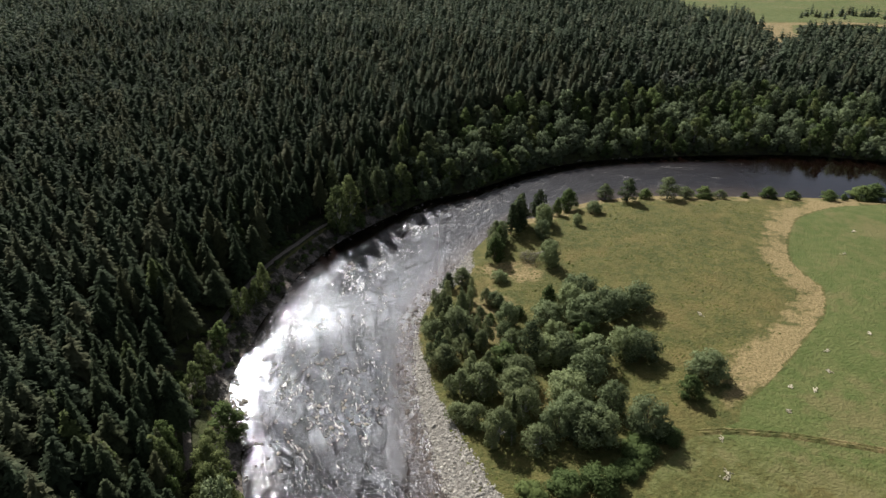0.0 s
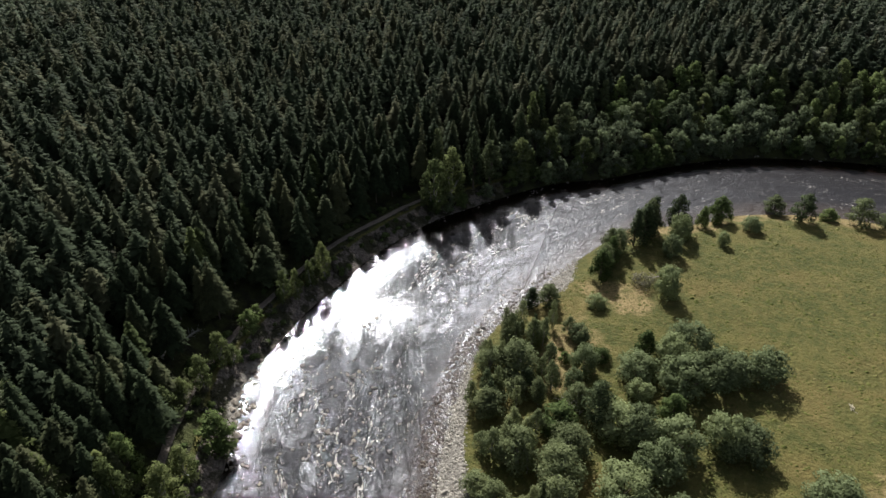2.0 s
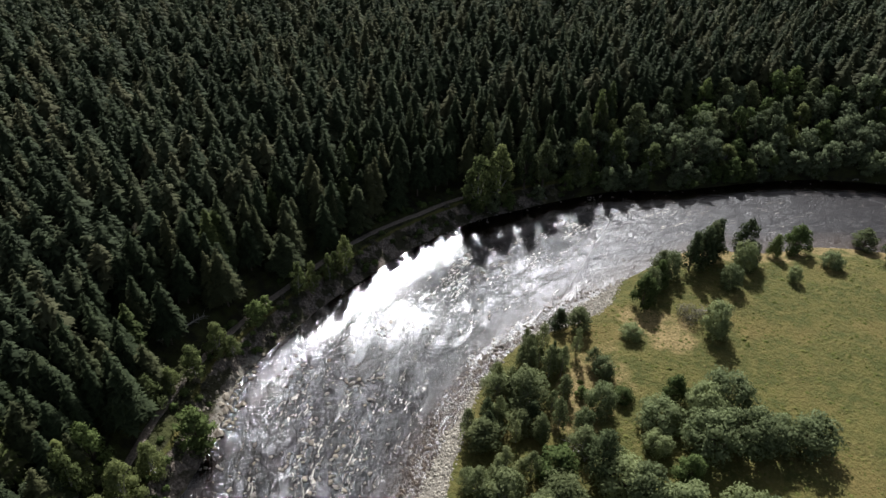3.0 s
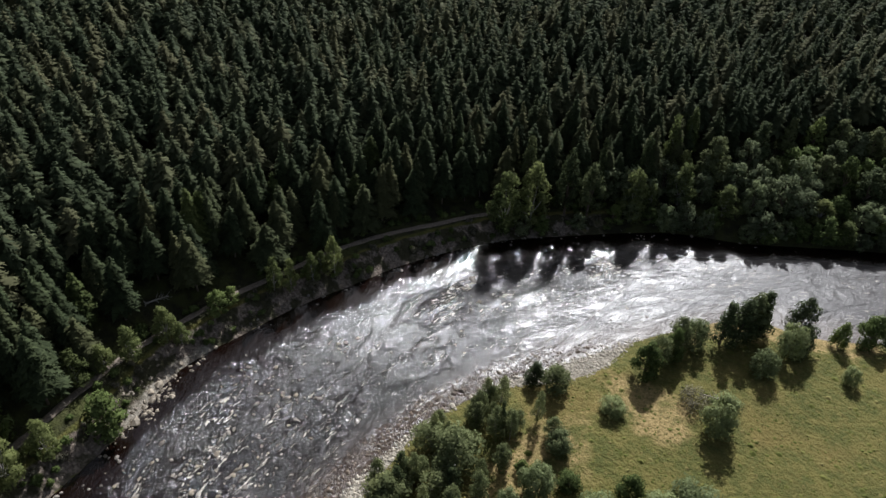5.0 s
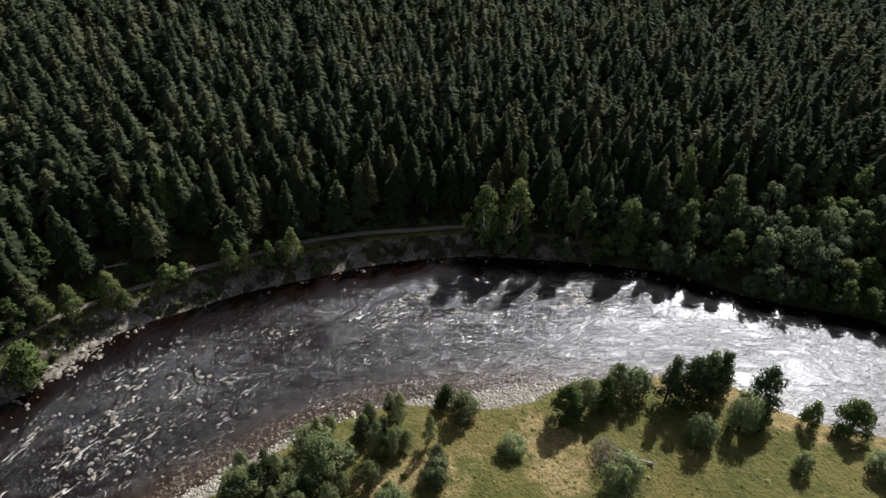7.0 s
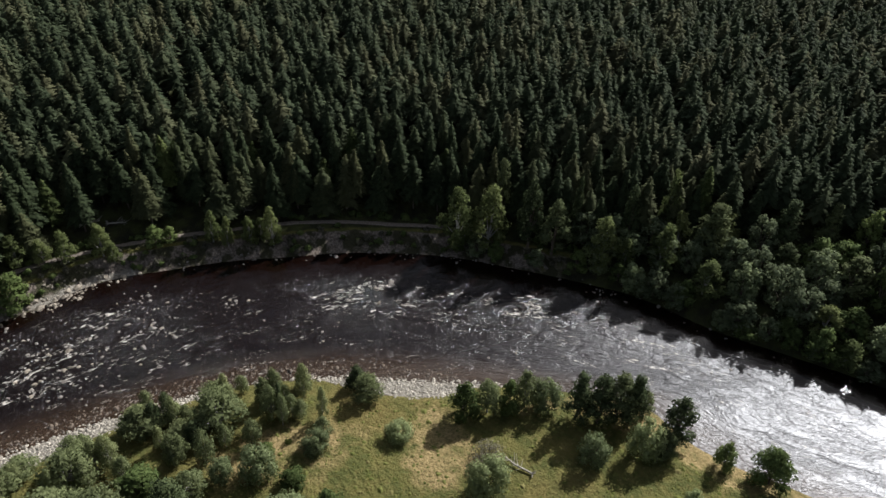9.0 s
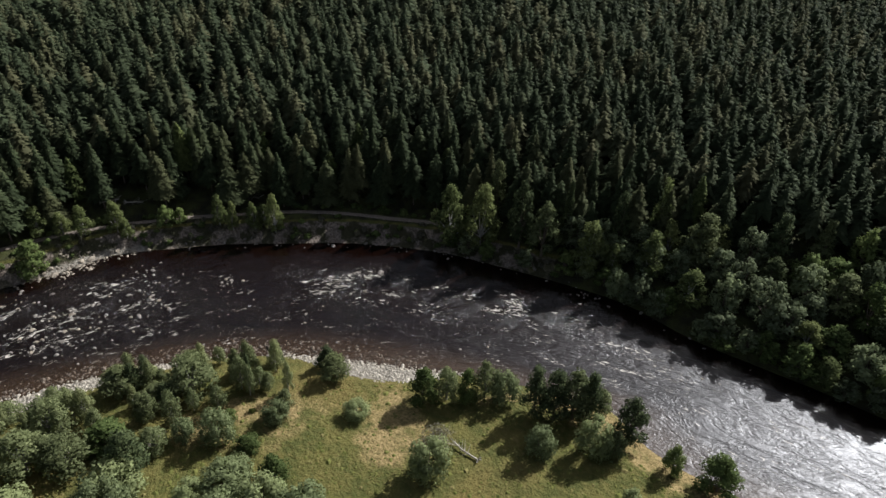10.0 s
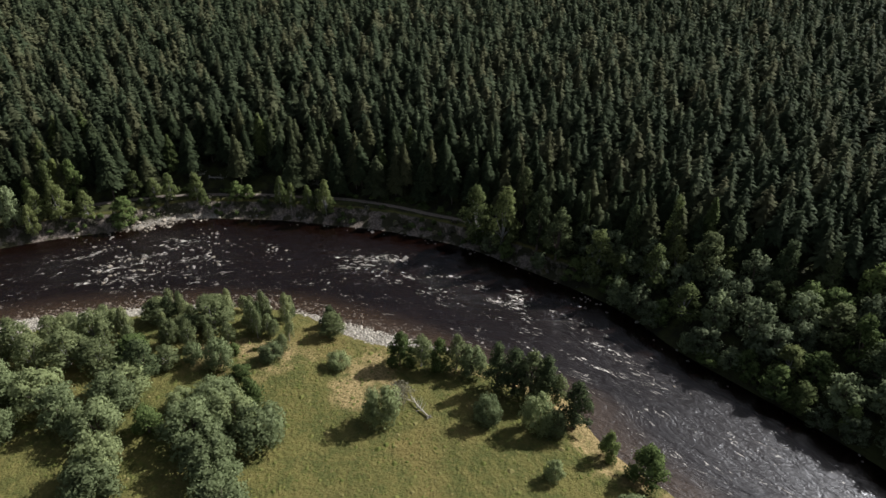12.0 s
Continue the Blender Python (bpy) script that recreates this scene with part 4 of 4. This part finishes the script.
def stones(name, pts, z, size, label, mat, seed):
    rng = np.random.default_rng(seed)
    shapes = [stone_shape(20 + i, 1, 0.6) for i in range(4)]
    vs, ts, k = [], [], 0
    pick = rng.integers(4, size=len(pts))
    for i, (v, t) in enumerate(shapes):
        sel = np.where(pick == i)[0]
        n = len(sel)
        a, sc = rng.uniform(0, 6.28, n), size * rng.lognormal(0, 0.38, n)
        c_, s_ = np.cos(a)[:, None], np.sin(a)[:, None]
        x = (v[None, :, 0] * c_ - v[None, :, 1] * s_) * sc[:, None] + pts[sel, 0][:, None]
        y = (v[None, :, 0] * s_ + v[None, :, 1] * c_) * sc[:, None] + pts[sel, 1][:, None]
        zz = v[None, :, 2] * sc[:, None] + z[sel][:, None]
        vs.append(np.stack([x, y, zz], -1).reshape(-1, 3))
        ts.append((t[None] + (np.arange(n) * len(v))[:, None, None]).reshape(-1, 3) + k)
        k += n * len(v)
    return tagged(new(name, tri_mesh(name, np.vstack(vs), np.vstack(ts), mat)), label, "stones", kind="stuff")


cand = np.stack([brng.uniform(-16, 26, 22000), brng.uniform(100, 258, 22000)], 1)
laid = lay(cand)
bar = np.interp(cand[:, 1], [100, 125, 150, 165, 180, 194, 214, 220, 228, 236, 246, 256], [13, 12, 8.5, 6, 4, 1, 1, 3, 6.5, 7.5, 5, 0.6])
sel = (~laid[2] & ~laid[3] & (laid[1] < bar + brng.uniform(-1, 1, len(cand)))) | (laid[2] & (laid[1] < brng.uniform(-24, 1.2, len(cand))))
gz_ = np.maximum(ground_height(cand[sel]), -0.05)
wet_sel = laid[2] & (laid[1] < brng.uniform(-1, 6, len(cand))) & (cand[:, 1] < 250)
stones("wet_shingle", cand[wet_sel], np.full(int(wet_sel.sum()), -0.07), 0.5, "brown wet stones in the shallow edge of the river", WET_STONE, 44)
stones("shingle", cand[sel], gz_, 0.55, "pale rounded shingle bar along the inner bend", SHINGLE, 41)
cand = np.stack([brng.uniform(-70, -36, 4500), brng.normal(157, 9, 4500)], 1)
laid = lay(cand)
sel = ((laid[3] & (laid[0] < brng.uniform(-7, 6.0, len(cand)))) | (laid[2] & (laid[0] < brng.uniform(-8, 4, len(cand))))) & (brng.random(len(cand)) < 0.42)
stones("shore_boulders", cand[sel], np.maximum(ground_height(cand[sel]), -0.05), 0.9, "heap of pale boulders along the outer shore", PALE_STONE, 42)
cand = np.stack([brng.uniform(-70, 130, 9000), brng.uniform(180, 385, 9000)], 1)
laid = lay(cand)
sel = ((laid[3] & (laid[0] < brng.uniform(0, 3.5, len(cand)))) | (laid[2] & (laid[0] < brng.uniform(-1.5, 3, len(cand))))) & (brng.random(len(cand)) > 0.7 * smooth(cand[:, 0], -35, -10))
stones("bank_stones", cand[sel], np.maximum(ground_height(cand[sel]), -0.05), 0.6, "brown stones at the foot of the wooded bank", STONE, 43)


# ---- grass tussocks of the rough meadow ----
def grass_mat():
    m, nt, bsdf = node_mat("meadow_grass")
    geo = nt.nodes.new("ShaderNodeNewGeometry")
    isl = geo.outputs["Random Per Island"]
    col = mix_rgb(nt, ramp(nt, isl, 0.0, 0.7), (0.078, 0.086, 0.022), (0.112, 0.112, 0.032))
    col = mix_rgb(nt, ramp(nt, isl, 0.75, 1.0), col, (0.15, 0.128, 0.05))
    nt.links.new(col, bsdf.inputs["Base Color"])
    bsdf.inputs["Roughness"].default_value = 0.95
    bsdf.inputs["Specular IOR Level"].default_value = 0.05
    return m


cand = np.stack([brng.uniform(-8, 190, 30000), brng.uniform(126, 318, 30000)], 1)
laid = lay(cand)
ok = ~laid[2] & ~laid[3] & (laid[1] > 7) & ~inside(MOWN, cand)
ok &= (swell(cand[:, 0], cand[:, 1], 22, 9) + 0.5 * swell(cand[:, 0], cand[:, 1], 7, 10)) > brng.uniform(-1.6, 0.7, len(cand))
ok &= dist_to(MOWN, cand) > brng.uniform(6, 22, len(cand))
cand = cand[ok][:11000]
cz = ground_height(cand)
n_t = len(cand)
ang = np.arange(5) * 6.283 / 5
rad = 0.31 * brng.lognormal(0, 0.4, n_t)
hgt = rad * brng.uniform(0.25, 0.55, n_t)
rim = np.stack([np.cos(ang)[None] * rad[:, None] * brng.uniform(0.7, 1.3, (n_t, 5)), np.sin(ang)[None] * rad[:, None] * brng.uniform(0.7, 1.3, (n_t, 5)), np.zeros((n_t, 5)) - 0.05], -1)
top = np.stack([brng.normal(0, 0.15, n_t), brng.normal(0, 0.15, n_t), hgt], -1)[:, None]
tv = (np.concatenate([rim, top], 1) + np.c_[cand, cz][:, None]).reshape(-1, 3)
tt = (np.arange(n_t)[:, None, None] * 6 + np.array([(i, (i + 1) % 5, 5) for i in range(5)])[None]).reshape(-1, 3)
tagged(new("grass_tussocks", tri_mesh("grass_tussocks", tv, tt, grass_mat())), "olive and straw-coloured grass tussocks of the rough meadow", "grass", kind="stuff")


# ---- fallen tree on the meadow ----
def branch_mesh(name, segs, mat):
    return tri_mesh(name, *join([tube(a, b, r0, r1, 7) for a, b, r0, r1 in segs]), mat, smooth=True)


def fallen_tree(x, y, turn, length, label):
    root = new("fallen_tree")
    z = float(ground_height([(x, y)])[0])
    root.matrix_basis = pose(x, y, z, 0, 0, turn)
    tagged(root, label, "fallen tree")
    L = length
    part("trunk", branch_mesh("trunk", [((0, 0, 0.35), (L * 0.55, 0.2, 0.5), 0.24, 0.18), ((L * 0.55, 0.2, 0.5), (L, -0.3, 0.9), 0.18, 0.07)], DEADWOOD), root)
    part("root_plate", branch_mesh("root_plate", [((0, 0, 0.4), (-0.5, 0.9 * math.cos(a), 0.45 + 0.9 * math.sin(a)), 0.16, 0.05) for a in np.arange(7) * 0.9], DEADWOOD), root)
    lrng = np.random.default_rng(int(abs(x)))
    for i in range(12):
        u_, sg = 0.3 + 0.055 * i, (-1) ** i
        tip = (L * u_ + lrng.uniform(-0.4, 2.4), sg * lrng.uniform(0.4, 2.4), lrng.uniform(0.3, 2.0))
        part("branch", branch_mesh("branch", [((L * u_, 0, 0.5), tip, 0.08, 0.02)], DEADWOOD), root)


fallen_tree(39.7, 251.8, 215, 7.5, "bleached fallen tree lying on the dry meadow beside a bush")
for fx_, fy_, turn_ in ((-80.7, 169.0, 75), (-78.0, 206.0, 60), (-81.5, 161.5, 95)):
    fallen_tree(fx_, fy_, turn_, 5.5, "pale fallen birch trunk lying at the dark forest edge")
fallen_tree(23.0, 182.5, 150, 6.0, "grey fallen tree lying under the birches")


# ---- flood debris on the mown field ----
STRAW = bark_mat("dry_straw", (0.36, 0.3, 0.19), (0.55, 0.48, 0.33))


def debris(x, y, seed):
    r = np.random.default_rng(seed)
    root = new("driftwood_heap")
    root.matrix_basis = pose(x, y, float(ground_height([(x, y)])[0]), 0, 0, r.uniform(0, 360))
    tagged(root, "small flat heap of pale dry sticks lying on the mown field", "driftwood", "driftwood on the field")
    for i in range(13):
        a, l = r.normal(0.4, 0.5), r.uniform(0.25, 0.65)
        c, dz = r.normal(0, (0.6, 0.3)), 0.05 + 0.018 * i
        part("log", branch_mesh("log", [((c[0] - l * math.cos(a), c[1] - l * math.sin(a), dz), (c[0] + l * math.cos(a), c[1] + l * math.sin(a), dz + 0.06), 0.1, 0.06)], STRAW), root)


for i, (x, y) in enumerate([(101.3, 167.0), (96.0, 156.2), (71.2, 132.9), (116.5, 175.5), (120.5, 185.8), (73.8, 145.0), (159.7, 253.4), (174.9, 274.9), (139.7, 195.9), (87.5, 206.1), (70.0, 131.0), (108.0, 166.0)]):
    debris(x, y, 300 + i)

# ---- old field dyke ----
dl = curve_points([(68, 147.5), (78, 148), (95, 146), (115, 141), (140, 132), (180, 118)], 1.2)
dn = np.gradient(dl, axis=0)
dn = np.stack([-dn[:, 1], dn[:, 0]], 1) / np.hypot(*dn.T)[:, None]
dh = ground_height(dl)
drng = np.random.default_rng(77)
rows_ = [np.c_[dl + dn * (off + drng.normal(0, 0.1, len(dl)))[:, None], dh + up_ * (1 + drng.normal(0, 0.15, len(dl)))] for off, up_ in ((-1.6, -0.1), (-0.8, 0.18), (-0.3, 0.34), (0.25, 0.08), (0.7, 0.26), (1.6, -0.1))]
dyke_me = tri_mesh("field_dyke", np.stack(rows_, 1).reshape(-1, 3), grid_tris(len(dl), 6), GROUND)
float_attr(dyke_me, "gold", np.full(len(dl) * 6, 0.4))
tagged(new("field_dyke", dyke_me), "low overgrown earth dyke between two fields", "dyke", kind="structure")
